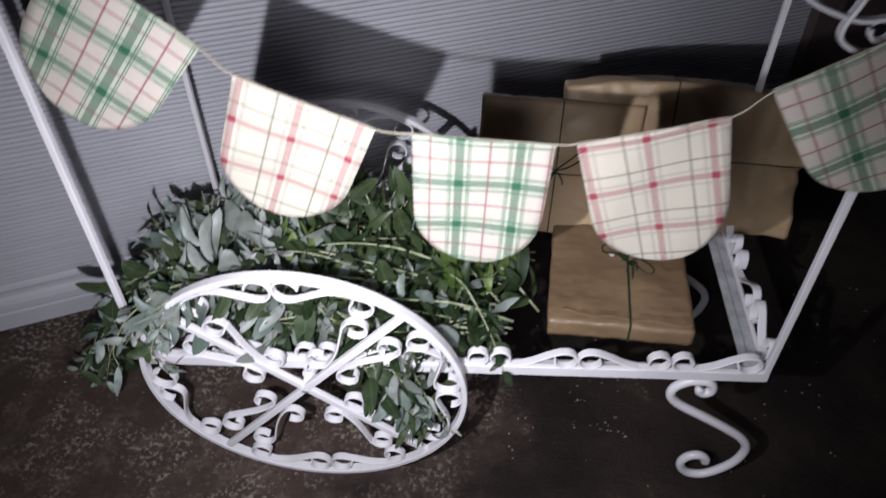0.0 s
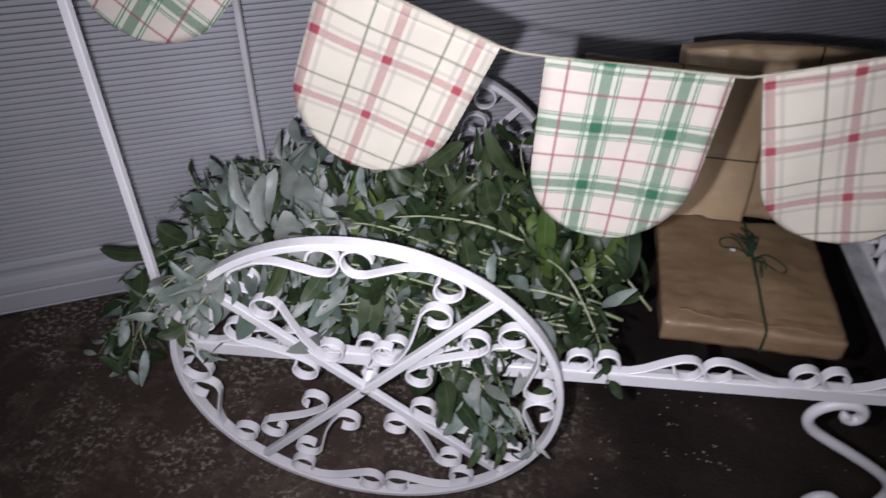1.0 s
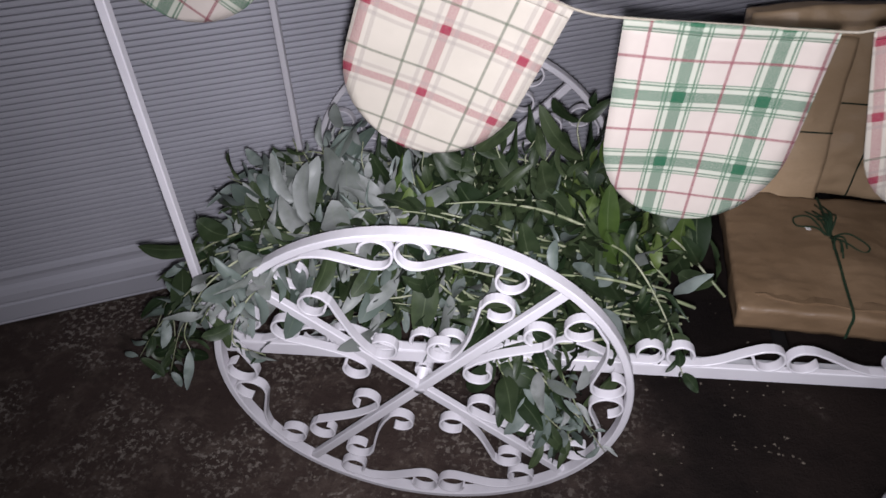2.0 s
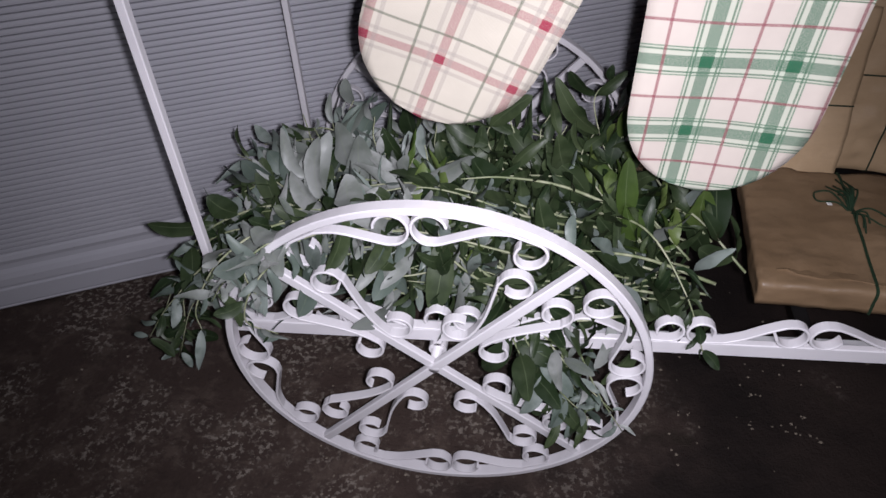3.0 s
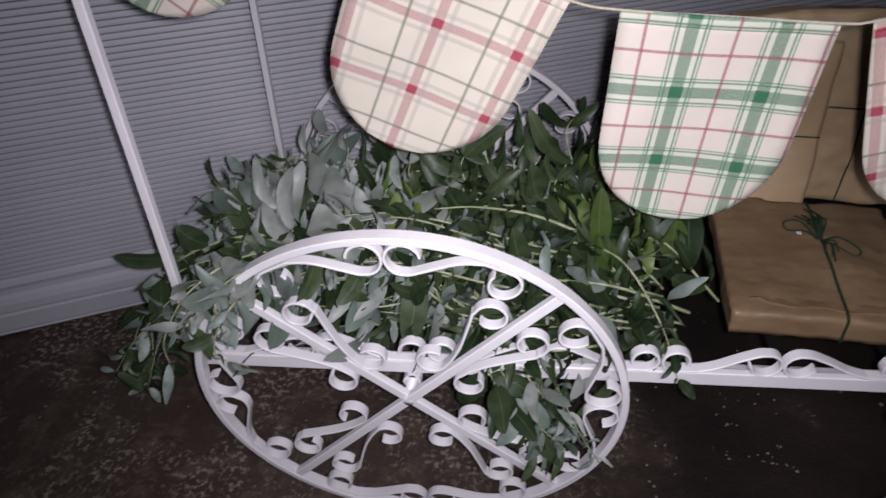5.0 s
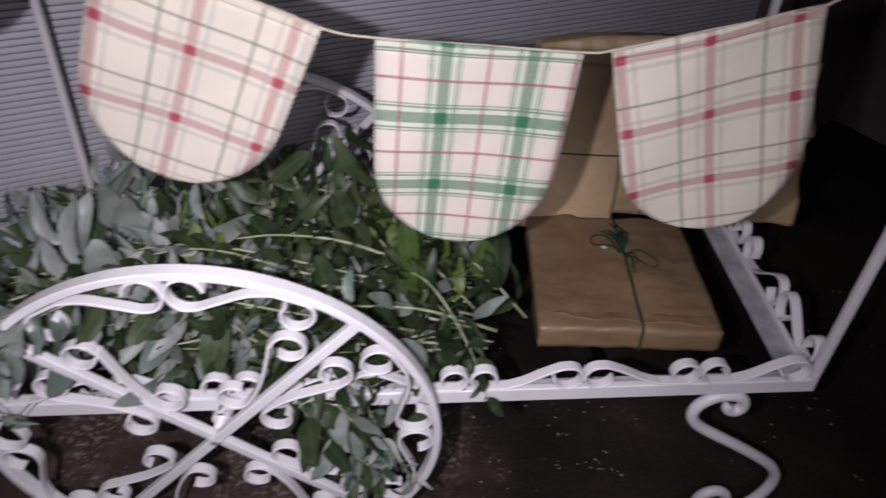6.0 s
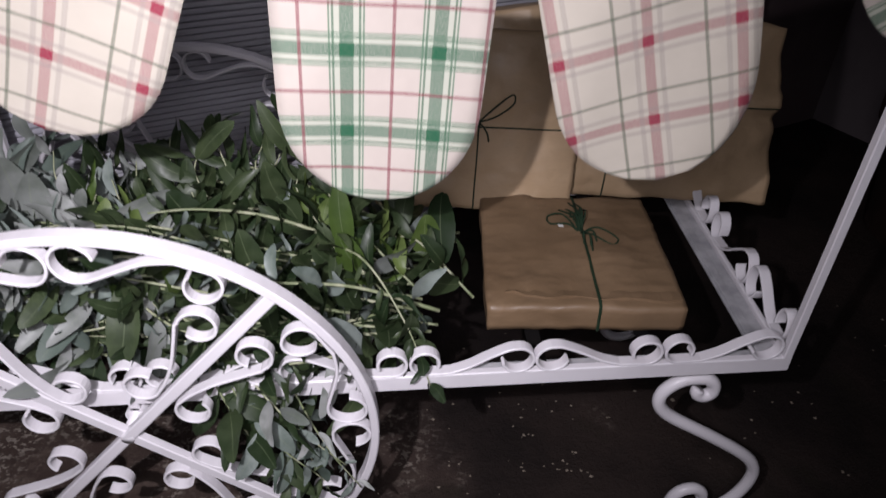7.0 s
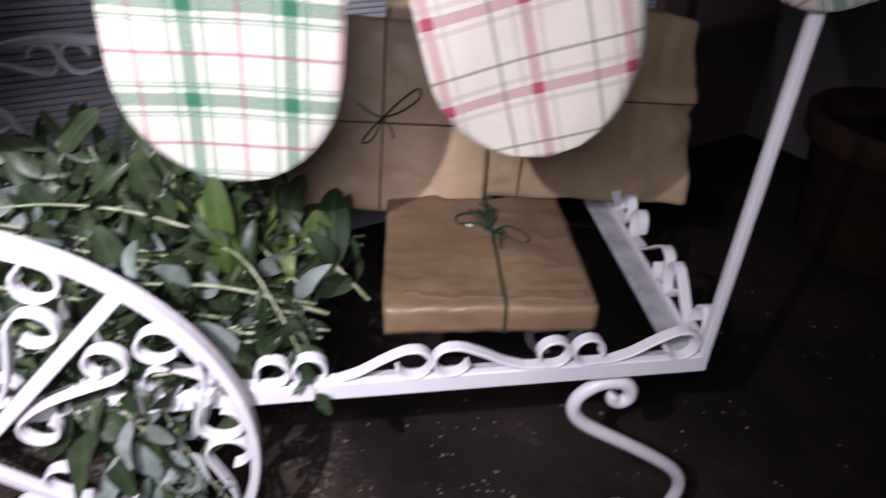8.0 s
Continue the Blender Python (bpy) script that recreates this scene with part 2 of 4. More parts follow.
def tube(points, radius, sides=8, taper=1.0):
    pts = [Vector(p) for p in points]
    rings, up = [], Vector((0.31, 0.17, 0.93)).normalized()
    for i, p in enumerate(pts):
        d = (pts[min(i + 1, len(pts) - 1)] - pts[max(i - 1, 0)]).normalized()
        side = d.cross(up)
        side = side.normalized() if side.length > 1e-4 else Vector((1, 0, 0))
        up = side.cross(d).normalized()
        r = radius * (1 + (taper - 1) * i / max(len(pts) - 1, 1))
        rings.append([p + r * (math.cos(2 * math.pi * s / sides) * side + math.sin(2 * math.pi * s / sides) * up) for s in range(sides)])
    return quad_loft(rings)


def beam(a, b, w, h, up=(0, 0, 1), bevel=0.0012):
    """A bevelled bar from a to b: w across, h along up."""
    a, b, up = Vector(a), Vector(b), Vector(up)
    d = (b - a).normalized()
    side = d.cross(up).normalized()
    top = side.cross(d).normalized()
    x, y = w / 2, h / 2
    e = min(bevel, x * 0.5, y * 0.5)
    prof = [(x - e, -y), (x, -y + e), (x, y - e), (x - e, y), (-x + e, y), (-x, y - e), (-x, -y + e), (-x + e, -y)]
    return quad_loft([[p + s * side + t * top for s, t in prof] for p in (a, b)])


def smooth_path(points, steps=6):
    """Catmull-Rom through points of any dimension."""
    pts = [np.array(p, float) for p in points]
    pts = [2 * pts[0] - pts[1], *pts, 2 * pts[-1] - pts[-2]]
    out = []
    for p0, p1, p2, p3 in zip(pts, pts[1:], pts[2:], pts[3:]):
        for i in range(steps):
            t = i / steps
            out.append(tuple(float(v) for v in 0.5 * (2 * p1 + (p2 - p0) * t + (2 * p0 - 5 * p1 + 4 * p2 - p3) * t * t + (3 * p1 - p0 - 3 * p2 + p3) * t ** 3)))
    return [*out, tuple(float(v) for v in pts[-2])]


def arc(cx, cy, r, a0, a1, n, r1=None):
    r1 = r if r1 is None else r1
    return [(cx + (r + (r1 - r) * i / n) * math.cos(radians(a0 + (a1 - a0) * i / n)), cy + (r + (r1 - r) * i / n) * math.sin(radians(a0 + (a1 - a0) * i / n))) for i in range(n + 1)]


# ---- setting: ground and walls ----
bm = bmesh.new()
bmesh.ops.create_grid(bm, x_segments=40, y_segments=40, size=30.0)
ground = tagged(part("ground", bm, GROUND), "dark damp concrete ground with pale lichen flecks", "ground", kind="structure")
ground.location = (0, 0, 0)

ALONG, OUT, END = Vector((-0.9003, -0.4353, 0)), Vector((0.4353, -0.9003, 0)), Vector((0.845, 1.836, 0))


def on_wall(s, o, z):
    """s metres along the shutter from its end, o out of it, z up."""
    return END + s * ALONG + o * OUT + Vector((0, 0, z))


def wall_block(name, s0, s1, o0, o1, z0, z1, mat, label):
    rings = [[on_wall(s, o0, z0), on_wall(s, o1, z0), on_wall(s, o1, z1), on_wall(s, o0, z1)] for s in (s0, s1)]
    return tagged(part(name, quad_loft(rings), mat), label, "wall", kind="structure")


SHUT_LEN, PITCH, SLAT_Z0, SLATS = 3.4, 0.0099, 0.112, 214
wall_block("wall_pier", -0.46, 0.0, -0.15, 0.03, 0.0, 2.5, BROWN_WALL, "dark brown pier wall beside the roller shutter")
wall_block("wall_pier_far", SHUT_LEN, SHUT_LEN + 0.4, -0.15, 0.03, 0.0, 2.5, BROWN_WALL, "dark brown pier wall at the shutter's end")
wall_block("wall_lintel", 0.0, SHUT_LEN, -0.15, 0.03, SLAT_Z0 + SLATS * PITCH, 2.5, BROWN_WALL, "dark brown lintel above the roller shutter")
wall_block("wall_behind_shutter", 0.0, SHUT_LEN, -0.15, -0.05, 0.0, SLAT_Z0 + SLATS * PITCH, DARK_WALL, "dark wall behind the roller shutter")
side = [[on_wall(-0.46, o, 0.0), on_wall(-0.60, o, 0.0), on_wall(-0.60, o, 2.5), on_wall(-0.46, o, 2.5)] for o in (-0.15, 3.2)]
tagged(part("wall_side", quad_loft(side), DARK_WALL), "dark brown-grey plastered side wall at night", "wall", kind="structure")

# ---- the white cart ----
FL, FR, BR, BL = (-0.432, 0.710), (0.484, 0.733), (0.492, 1.100), (-0.446, 1.100)


def rail_z(x):
    """Height of the rails' underside, which rise a little to the stand's end."""
    return 0.2630 + 0.0220 * (x + 0.43) / 0.916


cart = thing("garden_cart", "white painted wrought iron flower cart with scrolled rails", "garden cart", at=(0, 0, 0))
RAIL_H = 0.0195


def rail(name, p, q, inward):
    """An angle-iron rail from p to q: an upright flange and a flat one inside."""
    a, b = Vector((*p, rail_z(p[0]) + RAIL_H / 2)), Vector((*q, rail_z(q[0]) + RAIL_H / 2))
    reach = (b - a).normalized() * (0.0046 if name != "end_rail" else -0.0030)
    ob = part(name, beam(a - reach, b + reach, 0.0085 if name != "end_rail" else 0.006, RAIL_H), WHITE, cart)
    n = Vector(inward)
    lo = Vector((0, 0, 0.0025))
    wide = 0.026 if name == "end_rail" else 0.013
    part("flange", beam(a + n * (0.0035 + wide / 2) + lo, b + n * (0.0035 + wide / 2) + lo, wide, 0.004), PRIMER, ob, "worn grey inner flange")
    if name == "end_rail":
        part("flange_lip", beam(a + n * 0.0225 + lo * 2.2, b + n * 0.0225 + lo * 2.2, 0.0095, 0.003), PRIMER, ob, "worn grey strip on the flange")
    return ob


def scroll_unit(k=1.0):
    """One S-scroll: a curl by its hump at the joint, a slope to the rail, an upward curl."""
    pts = arc(0.0170, 0.0160, 0.0156, -16, -262, 20)
    pts += smooth_path([(0.0190, 0.0316), (0.0280, 0.0298), (0.046, 0.0212), (0.066, 0.0098), (0.085, 0.0030)], 4)[1:]
    pts += arc(0.1100, 0.0165, 0.0145, -100, 60, 11) + arc(0.1100, 0.0165, 0.0145, 75, 200, 8, 0.0136)
    return [(k * a, k * b) for a, b in pts]


def rail_scroll(p, q, at, sign, parent, tall=1.0, short=1.0, outer=0.0):
    """A scroll on the rail from p to q, at metres from p, running on (1) or back (-1)."""
    a, b = Vector((*p, rail_z(p[0]) + RAIL_H)), Vector((*q, rail_z(q[0]) + RAIL_H))
    d = (b - a).normalized()
    across = d.cross(Vector((0, 0, 1))).normalized()
    up = across.cross(d)
    part("scroll", ribbon([(s, tall * h) for s, h in scroll_unit()], 0.0030, 0.0125, lambda s, h, c: a + (at + sign * s * short) * d + h * up + (c + outer) * across, 0.0008), WHITE, parent)


front = rail("front_rail", FL, FR, (0, 1, 0))
rail("back_rail", BL, BR, (0, -1, 0))
left = rail("end_rail", FL, BL, (1, 0, 0))
right = rail("end_rail", FR, BR, (-1, 0, 0))
for c in (0.141, 0.395, 0.648, 0.907):
    for sign in (1, -1):
        if 0.0 < c + sign * 0.127 < 0.92:
            rail_scroll(FL, FR, c, sign, front, short=1.045 if c == 0.648 and sign > 0 else 1.0)
for r, p, q in ((left, FL, BL), (right, FR, BR)):
    for c, signs in ((0.112, (1, -1)), (0.356, (-1,))):
        for sign in signs:
            rail_scroll(p, q, c, sign, r, 1.28, 0.80 if c < 0.2 and sign < 0 else 0.92, 0.0035 if r is right else 0.0)
for n, (p, top) in enumerate(((FL, 1.02), (FR, 1.02), (BR, 1.02), (BL, 1.02))):
    part("post", beam((*p, rail_z(p[0]) + 0.0185), (*p, top), 0.0092, 0.0092, (0, 1, 0), 0.0010), WHITE, cart)
# black cross bars that carry the load; the bed is open between them
for x in (-0.36, -0.25, -0.13, -0.01, 0.085, 0.225, 0.345):
    z = rail_z(x) + 0.0132
    part("cross_bar", beam((x, FL[1] + 0.0055 + 0.0251 * (x + 0.432), z), (x, BL[1] - 0.0055, z), 0.016, 0.0040), BOARD, cart, "black flat bar across the open bed")
# axle with collars
HUB_X, HUB_Z, Y_WHEEL, Y_WHEEL_B = -0.1835, 0.2490, 0.6925, 1.126
part("axle", tube([(HUB_X, Y_WHEEL - 0.006, HUB_Z), (HUB_X, Y_WHEEL_B + 0.006, HUB_Z)], 0.0066, 14), WHITE, cart, smooth=True)
for y in (0.722, 1.094):
    part("axle_collar", tube([(HUB_X, y - 0.006, HUB_Z), (HUB_X, y + 0.008, HUB_Z)], 0.0108, 16), WHITE, cart)
    part("axle_bracket", beam((HUB_X, y, HUB_Z + 0.008), (HUB_X, y, rail_z(HUB_X) + 0.012), 0.011, 0.012, (0, 1, 0)), WHITE, cart)


def build_wheel(y):
    w = part("wheel", quad_loft([[(HUB_X + r * math.cos(t), y + o, HUB_Z + r * math.sin(t)) for r, o in
                                  ((0.2350, -0.0068), (0.2362, -0.0080), (0.2423, -0.0080), (0.2435, -0.0068), (0.2435, 0.0068), (0.2423, 0.0080), (0.2362, 0.0080), (0.2350, 0.0068))]
                                 for t in [2 * math.pi * i / 96 for i in range(97)]], caps=False), WHITE, cart)
    bmx = bmesh.new()
    bmx.from_mesh(w.data)
    bmesh.ops.remove_doubles(bmx, verts=bmx.verts, dist=1e-5)
    bmx.to_mesh(w.data)
    bmx.free()
    turn0 = 3.6
    for n in range(2):
        t = radians(45 + turn0 + 90 * n)
        d = Vector((math.cos(t), 0, math.sin(t)))
        c = Vector((HUB_X, y + (0.0012 if n else -0.0012), HUB_Z))
        part("spoke_bar", beam(c - d * 0.2352, c + d * 0.2352, 0.0115, 0.0095, (0, 1, 0)), WHITE, w)
    for n in range(4):
        # rim scrolls in each quarter
        mid = radians(turn0 + 90 * n)
        for sign in (1, -1):
            def on_rim(a, b, c, mid=mid, sign=sign):
                t, r = mid + sign * a / 0.234, 0.2345 - b
                return (HUB_X + r * math.cos(t), y + c, HUB_Z + r * math.sin(t))
            part("rim_scroll", ribbon(scroll_unit(1.18), 0.0030, 0.0125, on_rim, 0.0008), WHITE, w)
        # two scrolls beside each spoke
        t = radians(45 + turn0 + 90 * n)
        for sign in (1, -1):
            def on_arm(a, b, c, t=t, sign=sign):
                x, z = a * math.cos(t) - sign * b * math.sin(t), a * math.sin(t) + sign * b * math.cos(t)
                return (HUB_X + x, y + c, HUB_Z + z)
            pts = arc(0.074, 0.0265, 0.0135, 5, 90, 6, 0.0155) + arc(0.074, 0.0265, 0.0160, 105, 265, 11)
            pts += smooth_path([(0.080, 0.0103), (0.110, 0.0195), (0.140, 0.0345), (0.158, 0.0445)], 4)[1:]
            pts += arc(0.1675, 0.0290, 0.0165, 112, -80, 13) + arc(0.1675, 0.0290, 0.0160, -95, -190, 6, 0.0125)
            part("spoke_scroll", ribbon(pts, 0.0030, 0.0125, on_arm, 0.0008), WHITE, w)
    # the wheel leans a little on its axle
    for ob in (w, *w.children):
        for v in ob.data.vertices:
            v.co.y += 0.0127 * (v.co.x - HUB_X) - 0.040 * (v.co.z - HUB_Z)
    return w


build_wheel(Y_WHEEL)
build_wheel(Y_WHEEL_B)

# S-shaped stands below the rail
def stand(y):
    pts = arc(0.4170, 0.2530, 0.0060, -200, -20, 6, 0.0110) + arc(0.4120, 0.2530, 0.0160, 0, 85, 6, 0.0190)
    pts += [(0.396, 0.2715), (0.381, 0.263), (0.3715, 0.250), (0.371, 0.233), (0.381, 0.217), (0.400, 0.202), (0.440, 0.176), (0.480, 0.148), (0.505, 0.126),
            (0.5165, 0.104), (0.5165, 0.080), (0.508, 0.054), (0.490, 0.030), (0.468, 0.014), (0.445, 0.014), (0.430, 0.027), (0.425, 0.046), (0.434, 0.064), (0.450, 0.069), (0.462, 0.060), (0.464, 0.050)]
    part("stand", tube([(a - 0.003, y, b - 0.010 * max(0.0, min(1.0, (b - 0.06) / 0.2))) for a, b in smooth_path(pts, 3)], 0.0075, 10), WHITE, cart, smooth=True)


stand(0.743)
stand(1.085)

# scrolled bracket high on the front post beside the stand
def bracket_at(a, b, c):
    return (a, FR[1] + c, b)


part("bracket", ribbon(smooth_path([(0.352, 0.851), (0.372, 0.838), (0.395, 0.829), (0.420, 0.823), (0.446, 0.828), (0.4796, 0.846)], 5), 0.0042, 0.011, bracket_at, 0.0008), WHITE, cart)
part("bracket_scroll", ribbon(smooth_path([(0.419, 0.862), (0.412, 0.838), (0.405, 0.818), (0.406, 0.805), (0.416, 0.797), (0.433, 0.791), (0.452, 0.795), (0.466, 0.807), (0.4796, 0.826)], 5), 0.0042, 0.012, bracket_at, 0.0008), WHITE, cart)
part("bracket_scroll", ribbon(arc(0.440, 0.814, 0.0125, 150, -190, 20, 0.009), 0.0036, 0.010, bracket_at, 0.0008), WHITE, cart)


# ---- bunting ----
FLAG_W = 0.155


def flag(at, angle, mat, u0, v0, label, bow, high, lean, spin):
    """A flag whose top-left corner is at (x, y, z), turned by angle in its plane."""
    bm = bmesh.new()
    uvl = bm.loops.layers.uv.new("UVMap")
    nu, nv = 14, 18
    ca, sa = math.cos(radians(angle)), math.sin(radians(angle))
    cs, sn = math.cos(radians(spin)), math.sin(radians(spin))
    grid, uvs = [], {}
    for j in range(nv + 1):
        v = high * (1 - (1 - j / nv) ** 1.25)
        drop = max(0.0, (v - 0.54 * high) / (0.46 * high))
        half = FLAG_W / 2 * (1 - 0.05 * v / high) * max(0.0, 1 - drop ** 2.15) ** 0.5
        row = []
        for i in range(nu + 1):
            u = FLAG_W / 2 + half * (2 * i / nu - 1)
            w = bow * (math.sin(3.1 * u / FLAG_W + at[0] * 9) * v / high * 0.006 + 0.003 * math.cos(7 * u / FLAG_W + 5 * v / high)) + lean * v
            vert = bm.verts.new((at[0] + ca * u + sa * v, at[1] + w, at[2] + sa * u - ca * v))
            uvs[vert] = (cs * (u - u0) - sn * (v - v0), cs * (v - v0) + sn * (u - u0))
            row.append(vert)
        grid.append(row)
    for a, b in zip(grid, grid[1:]):
        for i in range(nu):
            f = bm.faces.new((a[i], b[i], b[i + 1], a[i + 1]))
            for loop in f.loops:
                loop[uvl].uv = uvs[loop.vert]
    bmesh.ops.remove_doubles(bm, verts=bm.verts, dist=1e-6)
    ob = new("flag", mesh_of("flag", bm, mat, True))
    ob.parent = bunting
    tagged(ob, label)
    mod = ob.modifiers.new("thickness", "SOLIDIFY")
    mod.thickness, mod.offset = 0.0014, 0
    # folded hem along the top, with a rolled lower edge
    bm = bmesh.new()
    uvl = bm.loops.layers.uv.new("UVMap")
    prof = ((0.0082, 0.0004), (0.0080, -0.0014), (0.0066, -0.0019), (0.0020, -0.0021), (-0.0010, -0.0018), (-0.0016, 0.0000), (-0.0010, 0.0018), (0.0066, 0.0016), (0.0082, 0.0008))
    rows, uvs = [], {}
    for i in range(nu + 1):
        u = FLAG_W * (0.004 + 0.992 * i / nu)
        w = bow * 0.003 * math.cos(7 * u / FLAG_W)
        row = []
        for v, o in prof:
            vert = bm.verts.new((at[0] + ca * u + sa * v, at[1] + w + o + lean * v, at[2] + sa * u - ca * v))
            uvs[vert] = (cs * (u - u0) - sn * (v - v0), cs * (v - v0) + sn * (u - u0))
            row.append(vert)
        rows.append(row)
    for a, b in zip(rows, rows[1:]):
        for i in range(len(prof) - 1):
            for loop in bm.faces.new((a[i], b[i], b[i + 1], a[i + 1])).loops:
                loop[uvl].uv = uvs[loop.vert]
    hem = new("hem", mesh_of("hem", bm, mat, True))
    hem.parent = ob
    return ob


bunting = thing("bunting", "string of plaid cotton flags tied between the cart's posts", "bunting")
FLAGS = [((-0.343, 0.708, 0.882), -40, GREEN_PLAID, 0.030, 0.058), ((-0.1901, 0.6930, 0.7618), -22, PINK_PLAID, 0.0735, 0.056), ((-0.009, 0.7017, 0.695), -2.1, GREEN_PLAID, 0.053, 0.0615),
         ((0.167, 0.701, 0.692), 14.6, PINK_PLAID, 0.0055, 0.0095), ((0.353, 0.712, 0.756), 33, GREEN_PLAID, 0.052, 0.058)]
line = [(FL[0] - 0.002, FL[1] - 0.010, 0.935)]
for n, (at, angle, mat, u0, v0) in enumerate(FLAGS):
    flag(at, angle, mat, u0, v0, "cream cotton flag with green and red plaid" if mat is GREEN_PLAID else "cream cotton flag with pink and green plaid", (0.6, 0.8, 0.6, 0.8, 1.0)[n], (0.182, 0.186, 0.190, 0.193, 0.182)[n], (0.06, 0.165, 0.06, 0.06, 0.06)[n], (0, 0, 0, 2.8, 0)[n])
    ca, sa = math.cos(radians(angle)), math.sin(radians(angle))
    line += [(at[0] + ca * u, at[1] - 0.0005, at[2] + sa * u + 0.0012) for u in (0.002, FLAG_W / 2, FLAG_W - 0.002)]
line.append((FR[0], FR[1] - 0.010, 0.852))
part("twine", tube(smooth_path(line, 5), 0.0011, 6), TWINE, bunting, "pale twine the flags hang from", True)


# ---- parcels ----
def parcel_mesh(w, d, h, soft, seed, arch=0.0, cell=0.0065, crumple=1.0, folded=0.0):
    """A paper-wrapped block w x d x h with crumpled, rounded faces; arch lifts the middle of its far edge."""
    r = min(0.0022, h * 0.22)
    half = Vector((w / 2, d / 2, h / 2))
    bm = bmesh.new()
    nx, ny, nz = round(w / cell), round(d / cell), max(3, round(h / 0.008))

    def side(o, u, v, nu, nv):
        rows = [[bm.verts.new(o + u * (a / nu) + v * (b / nv)) for a in range(nu + 1)] for b in range(nv + 1)]
        for p, q in zip(rows, rows[1:]):
            for a in range(nu):
                bm.faces.new((p[a], p[a + 1], q[a + 1], q[a]))

    x, y, z = Vector((w, 0, 0)), Vector((0, d, 0)), Vector((0, 0, h))
    side(-half + z, x, y, nx, ny), side(-half, y, x, ny, nx)
    side(-half, x, z, nx, nz), side(-half + y, z, x, nz, nx)
    side(-half, z, y, nz, ny), side(-half + x, y, z, ny, nz)
    bmesh.ops.remove_doubles(bm, verts=bm.verts, dist=1e-5)
    for v in bm.verts:
        p = v.co.copy()
        core = Vector([max(-b + r, min(b - r, c)) for c, b in zip(p, half)])
        out = p - core
        if out.length > 1e-7 and sum(abs(c) > 1e-7 for c in out) > 1:
            p = core + out.normalized() * r
        fx, fy = 2 * p.x / w, 2 * p.y / d
        puff = soft * (1 - min(1, abs(fx)) ** 2.5) * (1 - min(1, abs(fy)) ** 2.5) * (2 * p.z / h)
        p.y += arch * d * max(0.0, fy) * (1 - fx * fx)
        p.z += puff
        end = max(0.0, (fx - 0.55) / 0.45)
        notch, bulge = math.exp(-((fy - 0.02) / 0.10) ** 2), math.exp(-((fy - 0.22) / 0.13) ** 2)
        p.x += folded * end * (0.003 - 0.010 * fy - 0.003 * notch + 0.001 * bulge + 0.001 * math.sin(11 * fy + 2))
        p.z += folded * end * (0.012 * bulge - 0.010 * notch + 0.004 * math.sin(6.5 * fy + 1.0))
        q = Vector((p.x * 16 + seed, p.y * 16, p.z * 30))
        crease = noise.noise(q * 0.9 + Vector((7, 1, 3)))
        facet = sum(abs(noise.noise(q * f + Vector((f, 2, 5)))) * g for f, g in ((0.55, 0.0075), (1.3, 0.0036))) - 0.002
        v.co = p + noise.noise_vector(q) * 0.0018 * crumple + noise.noise_vector(q * 2.6) * (0.0004 + 0.0007 * crumple)
        v.co.z += math.copysign(facet * crumple, p.z) * (1 - max(abs(fx), abs(fy)) ** 6 if abs(fx) < 1 and abs(fy) < 1 else 0.0)
        v.co.z += math.copysign(0.0009 * max(0.0, 0.12 - abs(crease)) / 0.12, p.z)
    crush = random.Random(seed)
    seeds = [(crush.uniform(-w / 2, w / 2), crush.uniform(-d / 2, d / 2), crush.uniform(-1, 1), crush.uniform(-1, 1), crush.uniform(-1, 1)) for _ in range(int(w * d / 0.0011))]
    for v in bm.verts:
        near = sorted(((v.co.x - a) ** 2 + ((v.co.y - b) * 1.25) ** 2, a, b, e, f, g) for a, b, e, f, g in seeds)[:2]
        tilt = [0.075 * (e * (v.co.x - a) + f * (v.co.y - b)) + 0.0007 * g for _, a, b, e, f, g in near]
        share = 0.5 + 0.5 * min(1.0, (near[1][0] ** 0.5 - near[0][0] ** 0.5) / 0.008)
        v.co.z += math.copysign(crumple * (tilt[0] * share + tilt[1] * (1 - share)), v.co.z)
    bmesh.ops.recalc_face_normals(bm, faces=bm.faces)
    return bm


def strap_round(block, along, at, r=0.0011):
    """A closed loop of twine laid on a parcel's paper, along x or y at an offset."""
    tree = BVHTree.FromPolygons([v.co for v in block.data.vertices], [p.vertices[:] for p in block.data.polygons])
    big, pts = 0.6, []
    for i in range(96):
        t = 2 * math.pi * i / 96
        out = Vector((math.cos(t), 0.0, math.sin(t))) if along == "x" else Vector((0.0, math.cos(t), math.sin(t)))
        out.z *= 0.14
        out.normalize()
        mid = Vector((0, at, 0)) if along == "x" else Vector((at, 0, 0))
        hit = tree.ray_cast(mid + out * big, -out)[0]
        if hit:
            pts.append(hit)
    n = len(pts)
    lay = []
    for i in range(n):
        p, q = pts[i], (pts[i - 1] + pts[(i + 1) % n]) / 2
        best = p if abs(p.z) >= abs(q.z) else Vector((p.x, p.y, q.z))
        lay.append(best + Vector((0, 0, math.copysign(r * 0.9, best.z))))
    return tube([tuple(p) for p in (*lay, lay[0])], r, 5)


def tie_bow(loops, r, mat, parent, label):
    """A bow: each loop and loose end is a part."""
    for pts in loops:
        part("bow_loop" if len(pts) > 3 else "loose_end", tube(smooth_path(pts, 6), r, 5), mat, parent, label, True)


